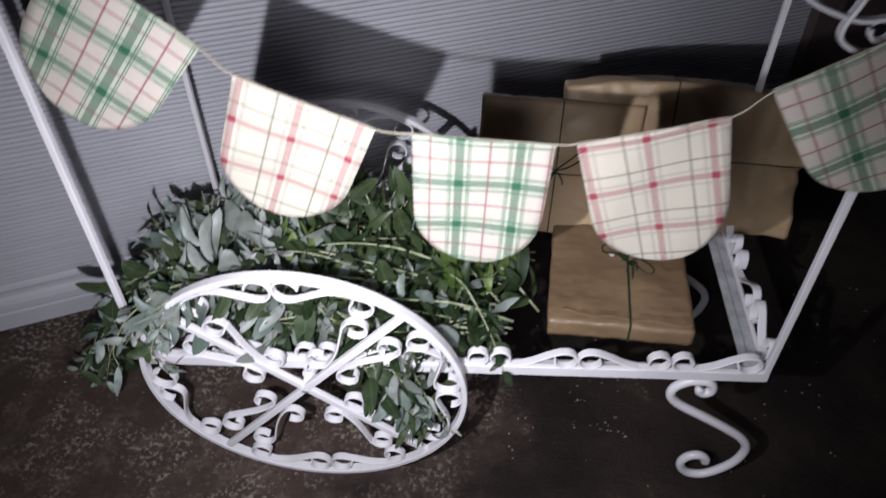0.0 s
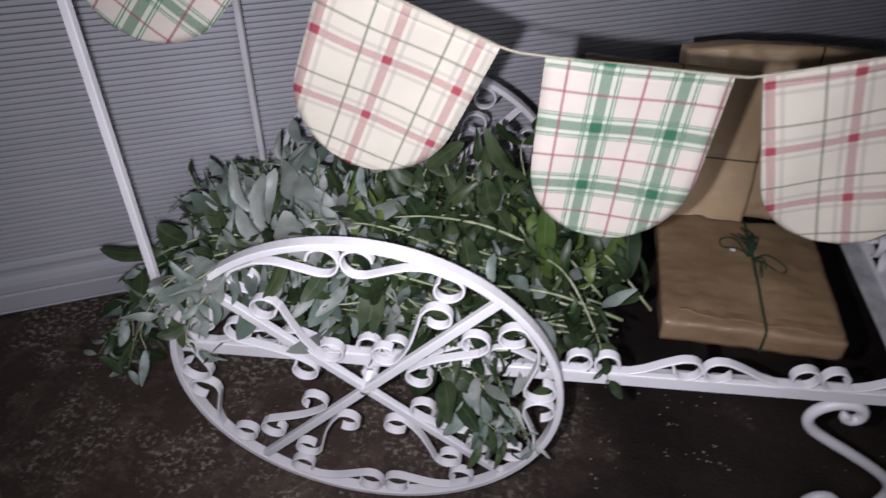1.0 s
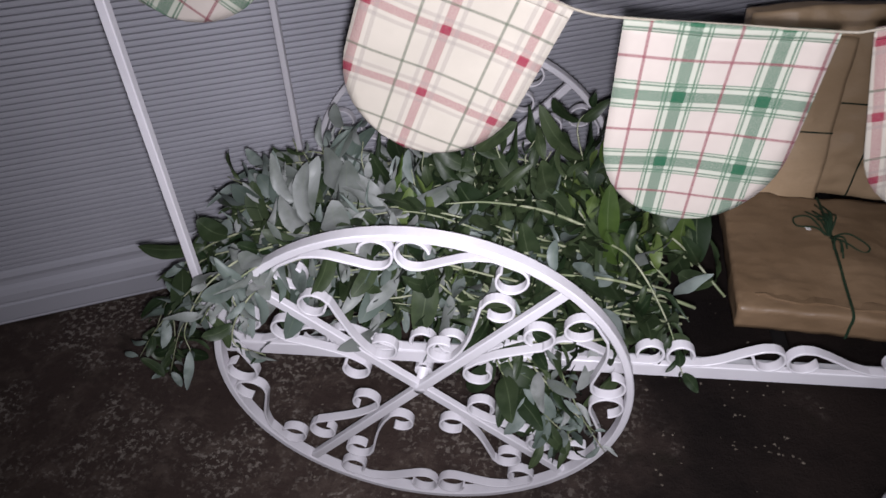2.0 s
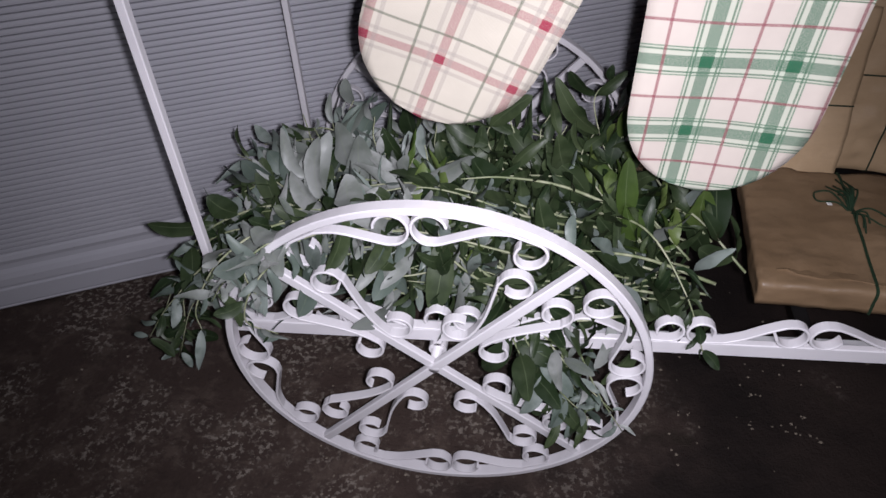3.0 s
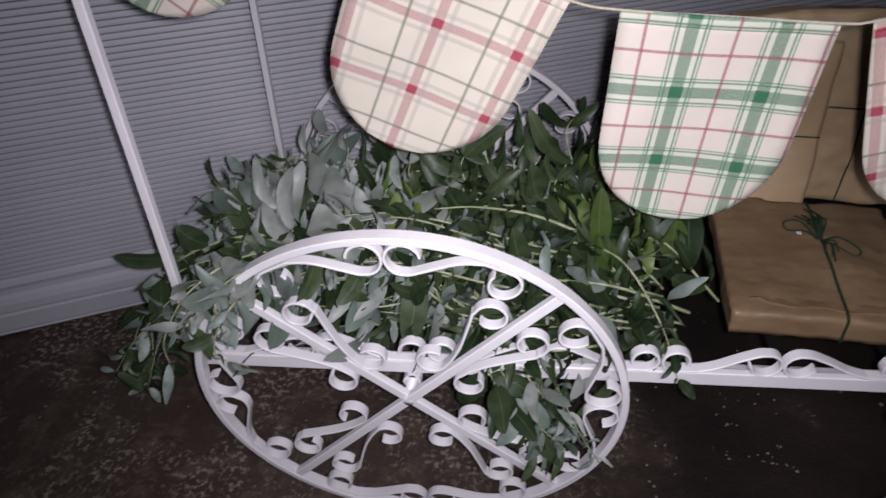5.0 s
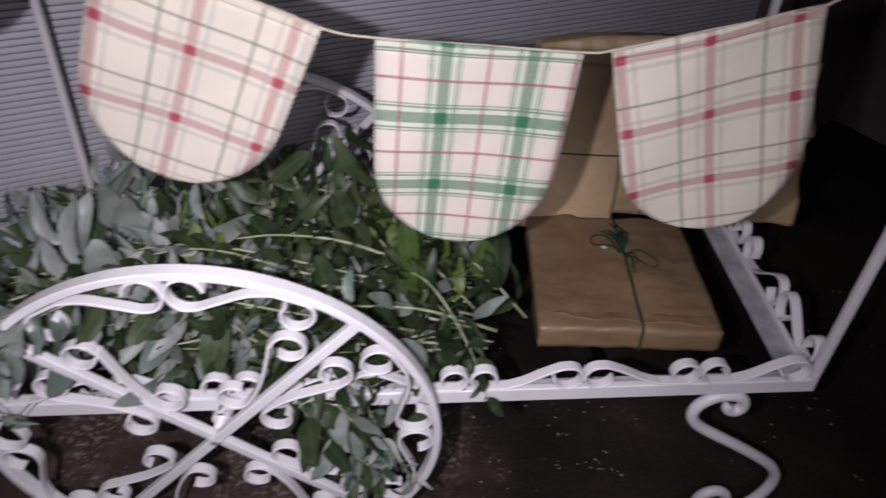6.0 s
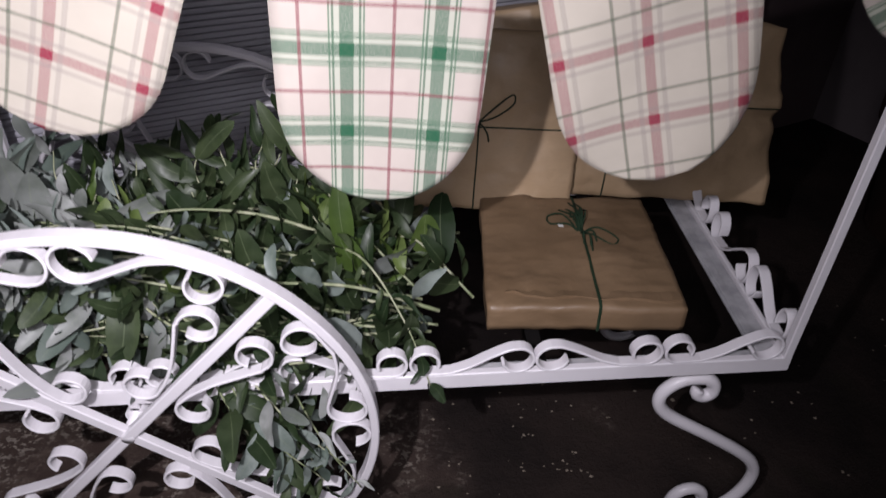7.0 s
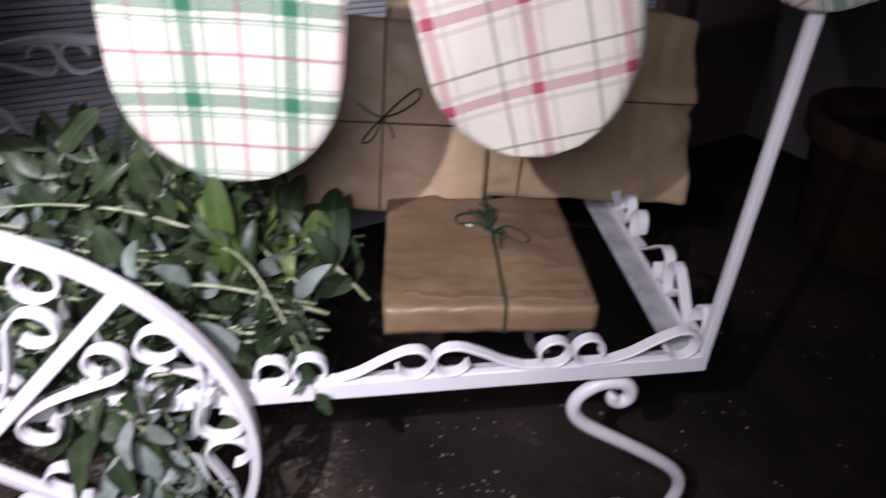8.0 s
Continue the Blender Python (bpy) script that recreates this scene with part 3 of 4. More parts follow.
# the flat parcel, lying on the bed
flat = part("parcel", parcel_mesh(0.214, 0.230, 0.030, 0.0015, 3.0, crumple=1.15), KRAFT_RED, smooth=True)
tagged(flat, "flat brown paper parcel tied with dark green twine, lying down", "parcel", "brown paper parcels")
flat.matrix_world = pose(0.2875, 0.893, 0.3165, 0, -1.9, -4.0)
part("twine", strap_round(flat, "y", 0.014, 0.0017), GREEN_TWINE, flat, "dark green twine")
knot = Vector((0.012, 0.022, 0.0195))
tufts = []
for dx, dy, lift in ((-0.020, 0.050, 0.008), (-0.006, 0.066, 0.010), (0.004, 0.058, 0.014), (0.010, 0.046, 0.016), (-0.012, 0.040, 0.014), (0.008, -0.030, 0.010), (0.016, -0.022, 0.012)):
    tufts.append([knot, knot + Vector((dx * 0.5 + 0.003, dy * 0.5, lift)), knot + Vector((dx, dy, lift * 0.3))])
tufts += [[knot, knot + Vector((-0.018, 0.030, 0.008)), knot + Vector((-0.036, 0.034, 0.003)), knot + Vector((-0.034, 0.020, 0.001)), knot + Vector((-0.014, 0.012, 0.006)), knot],
          [knot, knot + Vector((0.020, 0.002, 0.008)), knot + Vector((0.042, -0.014, 0.003)), knot + Vector((0.034, -0.024, 0.001)), knot + Vector((0.012, -0.010, 0.006)), knot]]
fray = random.Random(5)
for _ in range(9):
    side, reach = fray.uniform(-0.012, 0.010), fray.choice((-0.040, 0.052, 0.060, 0.035, -0.026))
    tufts.append([knot, knot + Vector((side * 0.4 + 0.004 * fray.random(), reach * 0.5, 0.006 + 0.008 * fray.random())), knot + Vector((side, reach, 0.001 + 0.006 * fray.random()))])
tie_bow(tufts, 0.0011, GREEN_TWINE, flat, "dark green twine")
flap = []
for n in range(19):
    x = -0.086 + 0.0105 * n
    y, z = -0.0975 + 0.0022 * math.sin(n * 1.1) + (0.005 if n < 2 else 0.0) - 0.0004 * n, 0.0178 + 0.0006 * math.sin(n * 2.3)
    flap.append([(x, -0.078, z - 0.0060), (x, -0.088, z - 0.0002), (x, y, z + 0.0014), (x, y, z - 0.0035), (x, -0.078, z - 0.0080)])
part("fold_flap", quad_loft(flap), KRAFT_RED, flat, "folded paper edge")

scrap = bmesh.new()
bmesh.ops.create_cube(scrap, size=1.0, matrix=pose(-0.010, 0.036, 0.0215, 12, 18, 25) @ Matrix.Diagonal((0.0075, 0.0045, 0.0012, 1)))
bmesh.ops.bevel(scrap, geom=scrap.edges[:], offset=0.0004, segments=1, affect="EDGES")
part("paper_scrap", scrap, make_plain("white_paper", (0.62, 0.60, 0.58), (0.72, 0.70, 0.68), 0.8), flat, "small white paper scrap by the bow")

# two parcels stood up, leaning over the back rail
tall = part("parcel", parcel_mesh(0.398, 0.234, 0.040, 0.010, 11.0, 0.085, crumple=1.9, folded=1.0), KRAFT, smooth=True)
tagged(tall, "large crumpled brown paper parcel stood leaning over the back rail", "parcel", "brown paper parcels")
tall.matrix_world = pose(0.387, 1.086, 0.4225, 76, 0, 0) @ pose(0, 0, 0, 0, 0, -2.0)
part("twine", strap_round(tall, "y", -0.024, 0.0011), BLACK_TWINE, tall, "thin dark twine")
part("twine", strap_round(tall, "x", 0.015, 0.0011), BLACK_TWINE, tall, "thin dark twine")
slim = part("parcel", parcel_mesh(0.262, 0.230, 0.022, 0.003, 23.0, crumple=0.8), KRAFT, smooth=True)
tagged(slim, "slim brown paper parcel tied with a dark twine bow, stood upright", "parcel", "brown paper parcels")
slim.matrix_world = pose(0.183, 1.0500, 0.4210, 73, 0, 1.0) @ pose(0, 0, 0, 0, 0, -2.5)
part("twine", strap_round(slim, "y", 0.0, 0.0011), BLACK_TWINE, slim, "thin dark twine")
part("twine", strap_round(slim, "x", -0.006, 0.0011), BLACK_TWINE, slim, "thin dark twine")
tie_bow([[(0, 0, 0.015), (0.018, 0.020, 0.024), (0.040, 0.036, 0.018), (0.042, 0.024, 0.016), (0.020, 0.008, 0.020), (0, 0, 0.016)],
                      [(0, 0, 0.015), (-0.014, -0.014, 0.022), (-0.024, -0.030, 0.017), (-0.012, -0.026, 0.017), (0, 0, 0.016)],
                      [(0, 0, 0.015), (0.010, -0.012, 0.019), (0.014, -0.024, 0.016)], [(0, 0, 0.015), (-0.016, 0.006, 0.018), (-0.030, 0.016, 0.016)]], 0.0012, BLACK_TWINE, slim, "thin dark twine")


# ---- pot by the side wall ----
pot = thing("flower_pot", "dark weathered terracotta pot standing by the side wall", "flower pot", at=(1.235, 1.40, 0))
prof = [(0.0, 0.0), (0.135, 0.0), (0.142, 0.006), (0.172, 0.225), (0.190, 0.230), (0.194, 0.238), (0.196, 0.280), (0.188, 0.287), (0.176, 0.284), (0.168, 0.235), (0.160, 0.215)]
part("pot_body", quad_loft([[(r * math.cos(2 * math.pi * i / 40), r * math.sin(2 * math.pi * i / 40), z) for i in range(40)] for r, z in prof[1:]]), TERRACOTTA, pot, smooth=True)
bm = bmesh.new()
bmesh.ops.create_circle(bm, cap_ends=True, segments=32, radius=0.164)
bmesh.ops.poke(bm, faces=bm.faces[:])
for v in bm.verts:
    v.co.z = 0.232 + 0.006 * noise.noise(v.co * 20)
part("soil", bm, SOIL, pot, "dark soil")


# ---- cut greenery ----
def leaf_mesh(name, length, width, fold, droop, twist, wave, mat):
    bm = bmesh.new()
    uvl = bm.loops.layers.uv.new("UVMap")
    rows, uvs = [], {}
    for t in (0.0, 0.06, 0.17, 0.32, 0.48, 0.64, 0.80, 0.93, 1.0):
        half = width / 2 * (3.9 * t * (1 - t) + 0.12 * t * (1 - t) * (1 - 2 * t)) ** 0.62 + 0.0004
        x, zc = length * t * (1 - 0.12 * abs(droop) * t), -droop * length * t * t + 0.10 * length * math.sin(math.pi * t) * (0.5 - droop)
        row = []
        for side, yy in ((-1, 0.0), (0, 0.5), (1, 1.0)):
            lean = twist * t
            w, up = side * half * math.cos(fold), abs(side) * half * math.sin(fold) + wave * width * abs(side) * math.sin(8 * t + 2 * side)
            v = bm.verts.new((x, w * math.cos(lean) - up * math.sin(lean) + wave * length * 0.6 * math.sin(3.1 * t), zc + w * math.sin(lean) + up * math.cos(lean)))
            uvs[v] = (t, yy)
            row.append(v)
        rows.append(row)
    for a, b in zip(rows, rows[1:]):
        for i in range(2):
            f = bm.faces.new((a[i], b[i], b[i + 1], a[i + 1]))
            for loop in f.loops:
                loop[uvl].uv = uvs[loop.vert]
    return mesh_of(name, bm, mat, True)


LEAVES = {}
SHAPES = ((0.056, 0.0235, 0.24, 0.14, 0.3, 0.08), (0.058, 0.0205, 0.42, 0.36, -0.6, 0.10), (0.050, 0.0265, 0.16, 0.04, 0.4, 0.09), (0.062, 0.0190, 0.50, 0.55, 0.7, 0.12),
          (0.074, 0.0255, 0.30, -0.20, -0.4, 0.08), (0.080, 0.0225, 0.34, 0.28, 0.6, 0.08), (0.040, 0.0170, 0.30, 0.20, -0.4, 0.10),
          (0.046, 0.0150, 0.70, 0.95, 1.3, 0.20), (0.052, 0.0165, 0.60, -0.55, -1.3, 0.18), (0.036, 0.0120, 0.80, 1.10, 1.6, 0.24))
for key, mat in (("pale", LEAF_PALE), ("dark", LEAF_DARK), ("blue", LEAF_BLUE), ("fresh", LEAF_FRESH)):
    LEAVES[key] = [leaf_mesh("leaf", n, w, f, d, t, v, mat) for n, w, f, d, t, v in SHAPES]
RNG = random.Random(7)


def sprig(points, kinds, label, size=1.0, gap=0.019, radius=0.0019, bare=0.06, lift=0.25, keep=0.92, hang=0.55):
    """A cut sprig: a tapering stem along points, from its cut end, with pairs of leaves."""
    path = [Vector(p) for p in smooth_path(points, 8)]
    root = thing("leafy_sprig", label, "sprig", "cut greenery in the cart", at=path[0])
    off = path[0]
    part("stem", tube([p - off for p in path], radius, 6, 0.35), STEM, root, smooth=True)
    total = sum((b - a).length for a, b in zip(path, path[1:]))
    run, nxt, turn = 0.0, bare, RNG.uniform(0, 3.1)
    for a, b in zip(path, path[1:]):
        seg = (b - a).length
        while nxt <= run + seg and seg > 1e-6:
            p, d = a + (b - a) * ((nxt - run) / seg), (b - a).normalized()
            share = nxt / total
            s = size * (1.05 - 0.45 * max(0.0, share - 0.55) / 0.45) * RNG.choice((0.5, 0.64, 0.8, 0.95, 1.18)) * RNG.uniform(0.92, 1.05)
            s = min(s, 1.18)
            ref = d.cross(Vector((0, 0, 1)))
            ref = ref.normalized() if ref.length > 0.05 else Vector((1, 0, 0))
            top = ref.cross(d)
            for k in range(2):
                if RNG.random() > keep:
                    continue
                ang = turn + math.pi * k + RNG.uniform(-0.35, 0.35)
                out = math.cos(ang) * ref + math.sin(ang) * top + Vector((0, 0, lift))
                way = (out.normalized() + d * RNG.uniform(-0.2, 0.7) + 0.33 * Vector([RNG.uniform(-1, 1) for _ in range(3)]) + hang * Vector((0.05, -0.55, -0.75))).normalized()
                norm = (d - way * d.dot(way)) * -0.6 + Vector((0, -0.55, 0.30)) + Vector([RNG.uniform(-0.7, 0.7) for _ in range(3)])
                norm = (norm - way * norm.dot(way)).normalized()
                sidev = norm.cross(way).normalized()
                m = Matrix((way, sidev, norm)).transposed().to_4x4()
                kind = RNG.choice(kinds)
                # right-hand leaves are truly green; low ones swap to dark as painted-in shade
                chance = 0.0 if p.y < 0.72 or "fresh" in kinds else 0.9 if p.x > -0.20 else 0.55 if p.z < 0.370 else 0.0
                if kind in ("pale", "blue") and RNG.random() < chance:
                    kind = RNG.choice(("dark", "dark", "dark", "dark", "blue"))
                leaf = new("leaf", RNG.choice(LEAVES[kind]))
                leaf.parent = root
                leaf.matrix_basis = Matrix.Translation(p - off + way * 0.002) @ m @ Matrix.Diagonal((s, s * RNG.uniform(0.84, 1.16), s, 1))
            turn += 1.571 + RNG.uniform(-0.25, 0.25)
            nxt += gap * RNG.uniform(0.8, 1.25)
        run += seg
    return root


GREY = "pale grey-green leafy sprig cut and laid in the cart"
DEEP = "deep green leafy sprig cut and laid in the cart"
# the bed of sprigs, cut ends towards the parcels
for layer, (z0, z1, count) in enumerate(((0.303, 0.316, 14), (0.316, 0.348, 13), (0.328, 0.380, 13))):
    for n in range(count):
        f = (n + 0.5) / count
        y0 = 0.745 + 0.235 * f + RNG.uniform(-0.012, 0.012)
        x0 = RNG.uniform(0.03, 0.165) - 0.14 * layer * RNG.random()
        length = min(RNG.uniform(0.30, 0.54) - 0.06 * f, x0 + 0.44)
        y1 = min(0.985, max(0.745, y0 + RNG.uniform(-0.11, 0.10)))
        peak = z1 + 0.022 * math.sin(math.pi * f) + RNG.uniform(-0.010, 0.014)
        kink = RNG.uniform(-0.035, 0.035)
        pts = [(x0, y0, z0), (x0 - length * 0.35, y0 + (y1 - y0) * 0.3 + kink, (z0 + peak) / 2 + 0.012 * RNG.random()), (x0 - length * 0.7, y0 + (y1 - y0) * 0.7 - kink, peak), (x0 - length, y1, peak - 0.035 + 0.035 * RNG.random() - 0.06 * max(0.0, -0.33 - x0 + length))]
        far = x0 - length
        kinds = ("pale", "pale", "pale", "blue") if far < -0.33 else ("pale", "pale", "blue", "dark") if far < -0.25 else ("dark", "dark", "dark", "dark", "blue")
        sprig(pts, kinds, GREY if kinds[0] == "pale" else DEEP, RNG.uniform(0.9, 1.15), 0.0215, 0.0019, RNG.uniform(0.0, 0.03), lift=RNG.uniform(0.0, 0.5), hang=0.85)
# low sprigs along the front rail
for n in range(9):
    x0, y0 = 0.06 - 0.045 * n + RNG.uniform(-0.015, 0.015), 0.748 + 0.022 * (n % 3)
    run, z1 = RNG.uniform(0.12, 0.20), RNG.uniform(0.325, 0.350)
    kinds = ("dark", "dark", "blue") if n < 6 else ("blue", "dark", "pale")
    sprig([(x0, y0, 0.302), (x0 - run * 0.5, y0 + 0.006, 0.318), (x0 - run, y0 + RNG.uniform(-0.01, 0.03), z1)], kinds, DEEP, RNG.uniform(0.85, 1.0), 0.0180, 0.0015, 0.01, 0.35)
# tufts that stand up along the back
for x, y, z, dx, kinds in ((-0.375, 0.86, 0.425, 0.00, ("pale",)), (-0.405, 0.84, 0.405, -0.02, ("dark", "blue")), (-0.325, 0.94, 0.462, 0.01, ("pale", "blue")), (-0.28, 0.90, 0.462, 0.0, ("pale",)), (-0.25, 0.96, 0.460, -0.02, ("dark", "pale")), (-0.335, 0.89, 0.448, -0.02, ("pale", "pale", "dark")),
                           (-0.12, 0.95, 0.478, 0.01, ("dark",)), (-0.145, 0.93, 0.455, 0.01, ("dark",)), (-0.08, 0.94, 0.455, 0.01, ("dark",)), (-0.06, 0.92, 0.450, 0.01, ("dark",)), (-0.02, 0.95, 0.500, 0.02, ("dark",)), (0.03, 0.95, 0.465, 0.0, ("dark", "fresh")), (-0.03, 0.90, 0.452, 0.01, ("fresh", "fresh", "dark")), (0.00, 0.915, 0.448, 0.02, ("fresh", "dark")),
                           (-0.235, 0.85, 0.440, 0.01, ("fresh", "pale")), (-0.205, 0.87, 0.445, -0.01, ("fresh", "pale", "blue")),
                           (-0.175, 0.95, 0.455, 0.0, ("dark",)), (-0.21, 0.93, 0.435, 0.0, ("dark", "pale")), (0.06, 0.90, 0.395, 0.02, ("dark",)), (-0.13, 0.88, 0.425, -0.01, ("dark",))):
    sprig([(x + 0.10, y - 0.10, 0.33), (x + 0.04, y - 0.05, 0.37), (x, y - 0.01, z - 0.045), (x + dx, y, z - 0.012)], kinds, DEEP if kinds[0] == "dark" else GREY, 1.2, 0.021, 0.0016, 0.02, 0.75, hang=-0.18)
# sprigs that spill over the end and the front rail
for pts, kinds, size in (([(-0.20, 0.86, 0.36), (-0.34, 0.84, 0.40), (-0.44, 0.83, 0.375), (-0.495, 0.81, 0.30)], ("dark", "dark", "blue"), 0.9),
                         ([(-0.22, 0.92, 0.37), (-0.36, 0.92, 0.40), (-0.43, 0.93, 0.375), (-0.475, 0.94, 0.335)], ("dark", "blue", "dark"), 0.9),
                         ([(-0.24, 0.82, 0.36), (-0.38, 0.78, 0.40), (-0.49, 0.76, 0.34), (-0.525, 0.75, 0.22), (-0.555, 0.75, 0.145)], ("dark", "dark", "blue"), 0.95),
                         ([(-0.25, 0.80, 0.35), (-0.42, 0.77, 0.37), (-0.51, 0.77, 0.30), (-0.57, 0.76, 0.20)], ("blue", "dark", "dark"), 0.8),
                         ([(-0.16, 0.84, 0.37), (-0.26, 0.76, 0.425), (-0.325, 0.690, 0.440), (-0.375, 0.655, 0.415), (-0.405, 0.648, 0.375)], ("pale", "pale", "dark"), 1.0),
                         ([(-0.20, 0.83, 0.37), (-0.31, 0.73, 0.425), (-0.365, 0.668, 0.415), (-0.355, 0.655, 0.370)], ("pale", "blue"), 0.95),
                         ([(-0.18, 0.82, 0.37), (-0.29, 0.76, 0.405), (-0.37, 0.705, 0.405), (-0.41, 0.675, 0.375)], ("pale", "blue", "dark"), 0.8),
                         ([(-0.12, 0.80, 0.36), (-0.24, 0.755, 0.395), (-0.31, 0.735, 0.385), (-0.37, 0.728, 0.35)], ("blue", "dark", "pale"), 0.8),
                         ([(-0.22, 0.80, 0.37), (-0.33, 0.72, 0.43), (-0.385, 0.665, 0.425), (-0.425, 0.650, 0.365), (-0.430, 0.650, 0.325)], ("pale", "blue", "dark"), 0.8),
                         ([(-0.20, 0.79, 0.37), (-0.30, 0.71, 0.425), (-0.350, 0.662, 0.405), (-0.375, 0.650, 0.350), (-0.345, 0.655, 0.325)], ("pale", "blue", "dark"), 0.8),
                         ([(-0.30, 0.90, 0.36), (-0.40, 0.88, 0.375), (-0.46, 0.87, 0.34), (-0.495, 0.85, 0.27)], ("dark", "blue"), 0.95),
                         ([(-0.13, 0.80, 0.325), (-0.105, 0.725, 0.300), (-0.075, 0.700, 0.245), (-0.030, 0.690, 0.165)], ("dark",), 0.9),
                         ([(-0.10, 0.80, 0.325), (-0.070, 0.725, 0.300), (-0.025, 0.695, 0.255), (0.025, 0.688, 0.200)], ("blue", "pale", "dark"), 0.75),
                         ([(-0.08, 0.79, 0.325), (-0.055, 0.730, 0.295), (-0.020, 0.705, 0.215), (0.005, 0.695, 0.150)], ("dark", "blue"), 0.75),
                         ([(-0.12, 0.80, 0.325), (-0.095, 0.725, 0.305), (-0.045, 0.692, 0.235), (0.000, 0.684, 0.185)], ("blue", "dark"), 0.8),
                         ([(-0.06, 0.79, 0.325), (-0.035, 0.728, 0.298), (0.005, 0.694, 0.225), (0.040, 0.686, 0.165)], ("blue", "pale"), 0.75),
                         ([(-0.02, 0.86, 0.36), (0.04, 0.80, 0.385), (0.085, 0.745, 0.345), (0.112, 0.712, 0.285)], ("dark",), 0.8)):
    sprig(pts, kinds, GREY if kinds[0] == "pale" else DEEP, size, 0.0155, 0.0017, 0.03, 0.15)
# long pale stems that lie on top of the bed, with few leaves
for n in range(6):
    x0, y0 = RNG.uniform(-0.06, 0.14), 0.770 + 0.035 * n
    top = 0.345 + 0.075 * math.sin(math.pi * min(1.0, (y0 - 0.70) / 0.30)) * (0.75 if x0 > 0.06 else 1.0)
    run = RNG.uniform(0.16, 0.30)
    rise = RNG.uniform(-0.06, 0.09)
    sprig([(x0, y0, top - 0.045), (x0 - run * 0.4, y0 + rise * 0.4 + RNG.uniform(-0.012, 0.012), top - 0.012), (x0 - run * 0.75, y0 + rise * 0.8 + RNG.uniform(-0.012, 0.012), top + 0.004), (x0 - run, y0 + rise, top + 0.006)],
          ("dark", "dark", "pale") if n % 3 else ("pale", "blue"), DEEP if n % 3 else GREY, 0.9, 0.022, 0.0023, 0.03, 0.5, 0.8)
# bare cut ends beside the flat parcel
for n in range(4):
    y, z = 0.785 + 0.052 * n, 0.306 + 0.010 * (n % 3)
    a = Vector((RNG.uniform(0.09, 0.172), y + RNG.uniform(-0.012, 0.012), z))
    sprig([a, a + Vector((-0.05, 0.004, 0.004)), a + Vector((-0.09, RNG.uniform(-0.035, 0.035), 0.014)), a + Vector((-0.15, RNG.uniform(-0.07, 0.07), 0.030))], ("dark",), DEEP, 1.0, 0.020, 0.0016, 0.018, 0.4, 0.95)
# thin sprigs hanging out over the end of the cart
for pts, kinds in (([(-0.28, 0.79, 0.36), (-0.42, 0.74, 0.365), (-0.50, 0.712, 0.300), (-0.548, 0.704, 0.235)], ("dark", "blue")),
                   ([(-0.27, 0.80, 0.355), (-0.41, 0.75, 0.355), (-0.48, 0.725, 0.290), (-0.520, 0.712, 0.200)], ("blue", "dark", "pale"))):
    sprig(pts, kinds, DEEP, 0.72, 0.0175, 0.0014, 0.12, 0.1, 0.85)
# broad-leaved sprigs standing up at the end of the bed
for pts, kinds in (([(-0.27, 0.80, 0.350), (-0.34, 0.86, 0.400), (-0.372, 0.905, 0.446)], ("pale", "blue")),
                   ([(-0.26, 0.82, 0.360), (-0.32, 0.88, 0.410), (-0.342, 0.920, 0.440)], ("pale", "pale", "blue")),
                   ([(-0.30, 0.80, 0.360), (-0.40, 0.85, 0.395), (-0.456, 0.873, 0.404)], ("blue", "dark")),
                   ([(-0.27, 0.76, 0.360), (-0.325, 0.79, 0.405), (-0.345, 0.81, 0.425)], ("pale",)),
                   ([(-0.29, 0.78, 0.360), (-0.38, 0.82, 0.398), (-0.412, 0.83, 0.412)], ("pale", "blue"))):
    sprig(pts, kinds, DEEP if "dark" in kinds else GREY, 1.6, 0.026, 0.0015, 0.05, 0.6, 0.95, -0.25)

# ---- grit on the ground ----
verts, faces = [], []
grit = random.Random(3)
for n in range(260):
    x, y = grit.uniform(-0.9, 1.1), grit.uniform(0.45, 1.25)
    r = grit.uniform(0.0010, 0.0030) * (1.6 if grit.random() < 0.06 else 1.0)
    t, b = grit.uniform(0, 6.3), len(verts)
    for i in range(4):
        q = t + i * 1.571 + grit.uniform(-0.3, 0.3)
        verts.append((x + r * grit.uniform(0.6, 1.3) * math.cos(q), y + r * grit.uniform(0.6, 1.3) * math.sin(q), 0.0002))
    verts.append((x, y, r * 0.7))
    faces += [(b + i, b + (i + 1) % 4, b + 4) for i in range(4)]
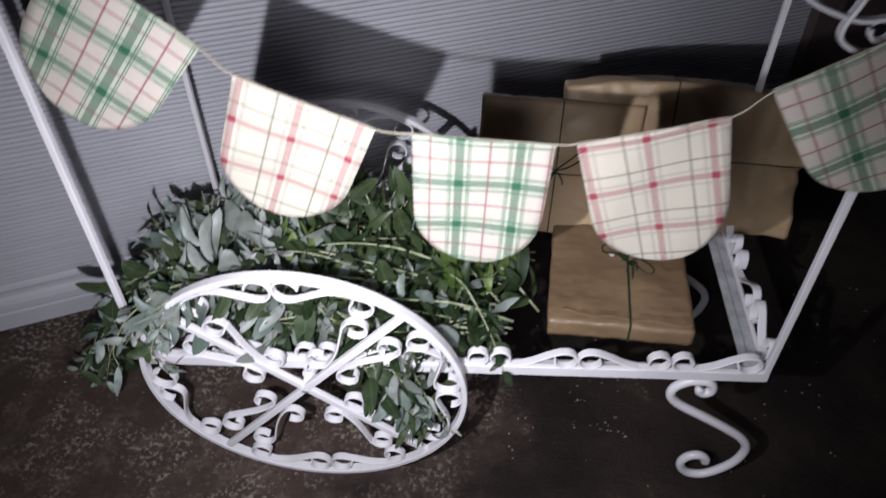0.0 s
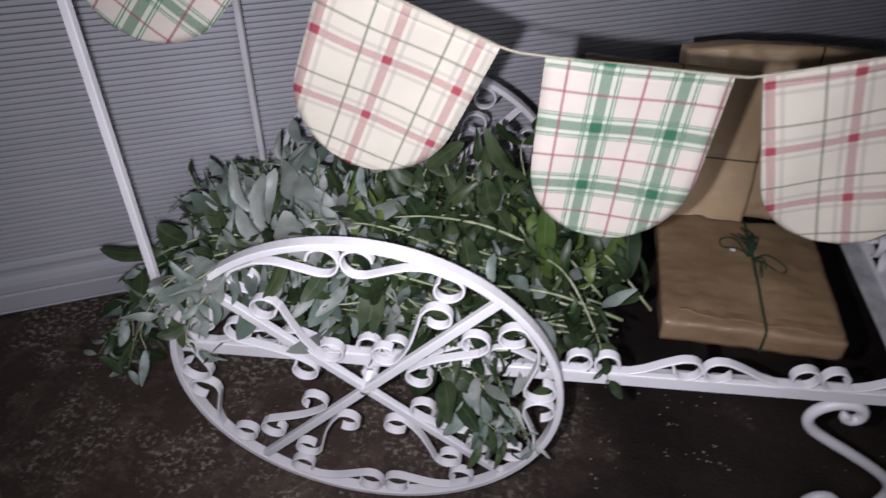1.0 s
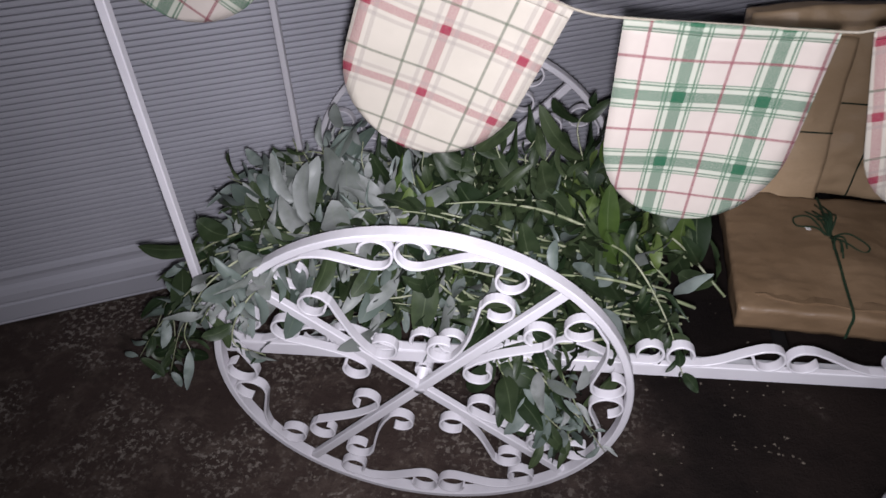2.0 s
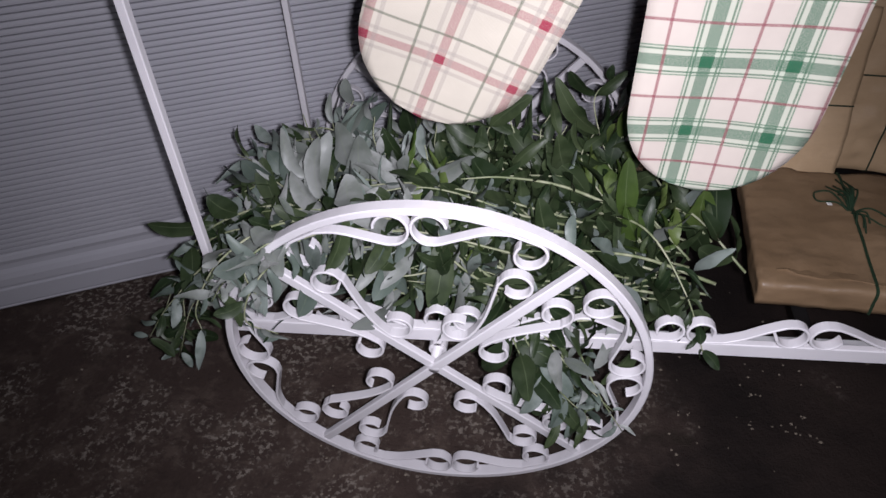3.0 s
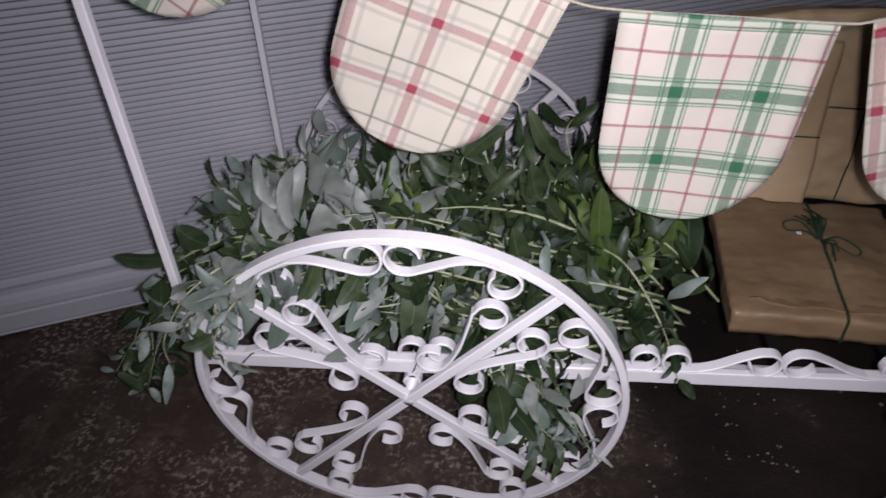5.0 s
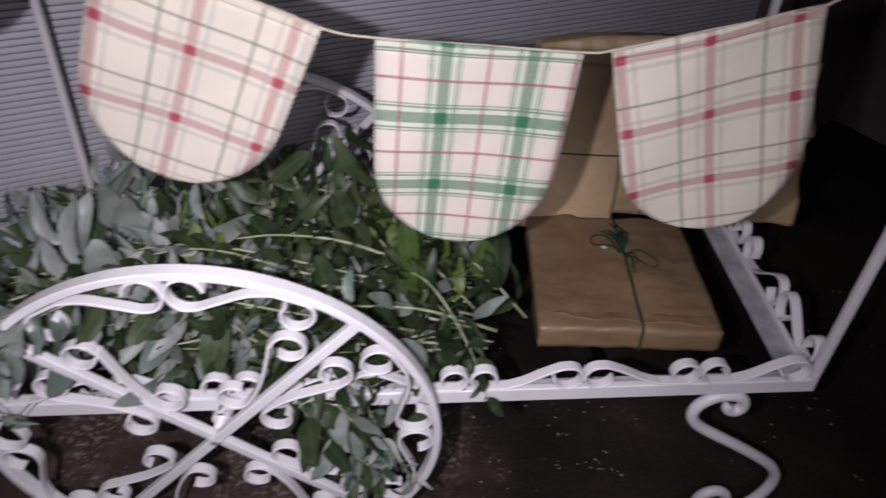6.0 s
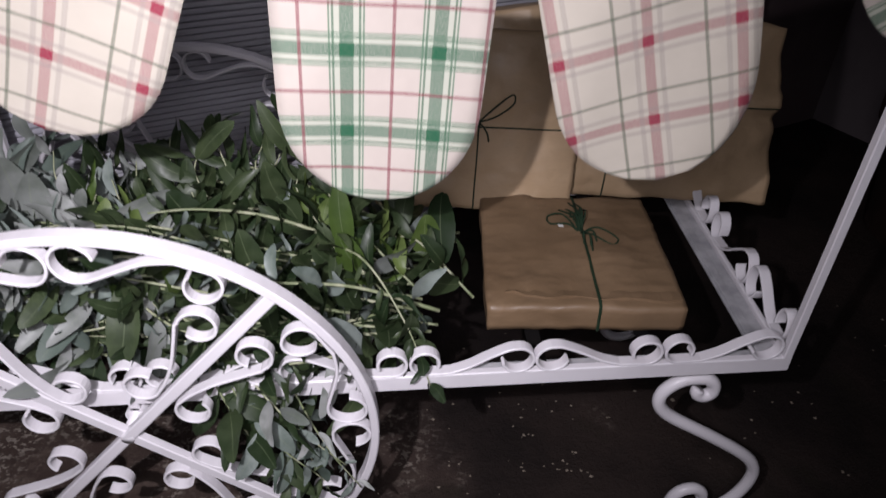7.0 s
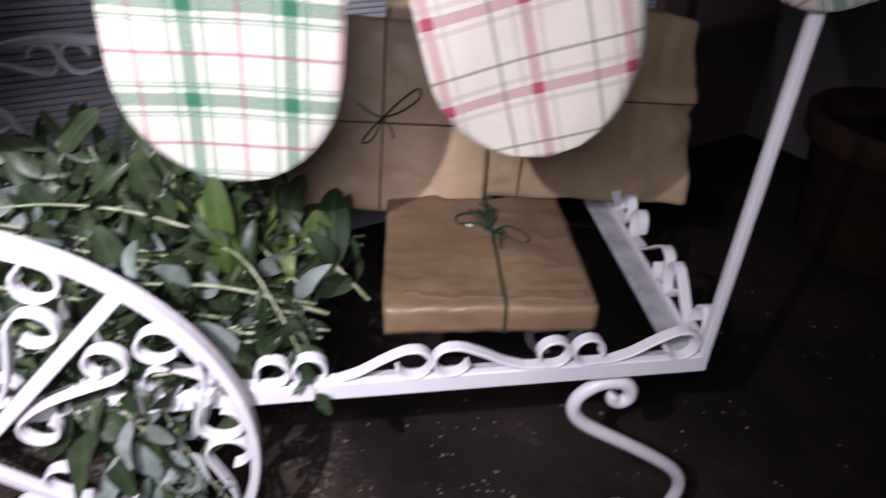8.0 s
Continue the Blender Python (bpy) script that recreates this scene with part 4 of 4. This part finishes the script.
# a few larger crumbs lie together beneath the cart
for cx, cy, many, wide in ((0.317, 0.828, 16, 0.016), (0.298, 0.945, 6, 0.020), (0.252, 0.837, 3, 0.005), (0.155, 0.84, 3, 0.008), (0.148, 0.785, 4, 0.014), (0.280, 0.880, 4, 0.022), (0.706, 0.921, 3, 0.02)):
    for _ in range(many):
        x, y, r, b = cx + grit.gauss(0, wide), cy + grit.gauss(0, wide), grit.uniform(0.0012, 0.0034), len(verts)
        q0 = grit.uniform(0, 6.3)
        for i in range(4):
            q = q0 + i * 1.571 + grit.uniform(-0.4, 0.4)
            verts.append((x + r * grit.uniform(0.5, 1.4) * math.cos(q), y + r * grit.uniform(0.5, 1.4) * math.sin(q), 0.0002))
        verts.append((x, y, r * 0.8))
        faces += [(b + i, b + (i + 1) % 4, b + 4) for i in range(4)]
me = bpy.data.meshes.new("grit")
me.from_pydata(verts, [], faces)
me.materials.append(CHIP)
tagged(new("grit", me), "pale grit and crumbs scattered on the ground", "grit", kind="stuff")

# ---- roller shutter ----
shutter = thing("roller_shutter", "grey roller shutter with fine horizontal slats, closed", "roller shutter", kind="structure")
prof = [(-0.0060, 0.0006), (0.0008, 0.0007), (0.0019, 0.0014), (0.0024, 0.0046), (0.0021, 0.0081), (0.0012, 0.0089), (-0.0060, 0.0090)]
slat_bm = quad_loft([[ALONG * s + OUT * o + Vector((0, 0, z)) for o, z in prof] for s in (0.0, SHUT_LEN)])
slat_me = mesh_of("slat", slat_bm, SHUTTER)
for n in range(SLATS):
    ob = new("slat", slat_me)
    ob.parent = shutter
    ob.location = END + Vector((0, 0, SLAT_Z0 + n * PITCH))
bar = [(-0.012, 0.003), (0.012, 0.003), (0.0140, 0.006), (0.0125, 0.009), (0.0138, 0.012), (0.0142, 0.044), (0.0112, 0.0462), (0.0112, 0.0490), (0.0130, 0.0520),
       (0.0125, 0.066), (0.0090, 0.076), (0.0050, 0.083), (0.0045, 0.092), (0.0065, 0.100), (0.0040, 0.108), (0.0010, 0.1115), (-0.012, 0.1115)]
part("bottom_bar", quad_loft([[on_wall(s, o, z) for o, z in bar] for s in (0.0, SHUT_LEN)]), SHUTTER, shutter, "moulded grey bottom bar")
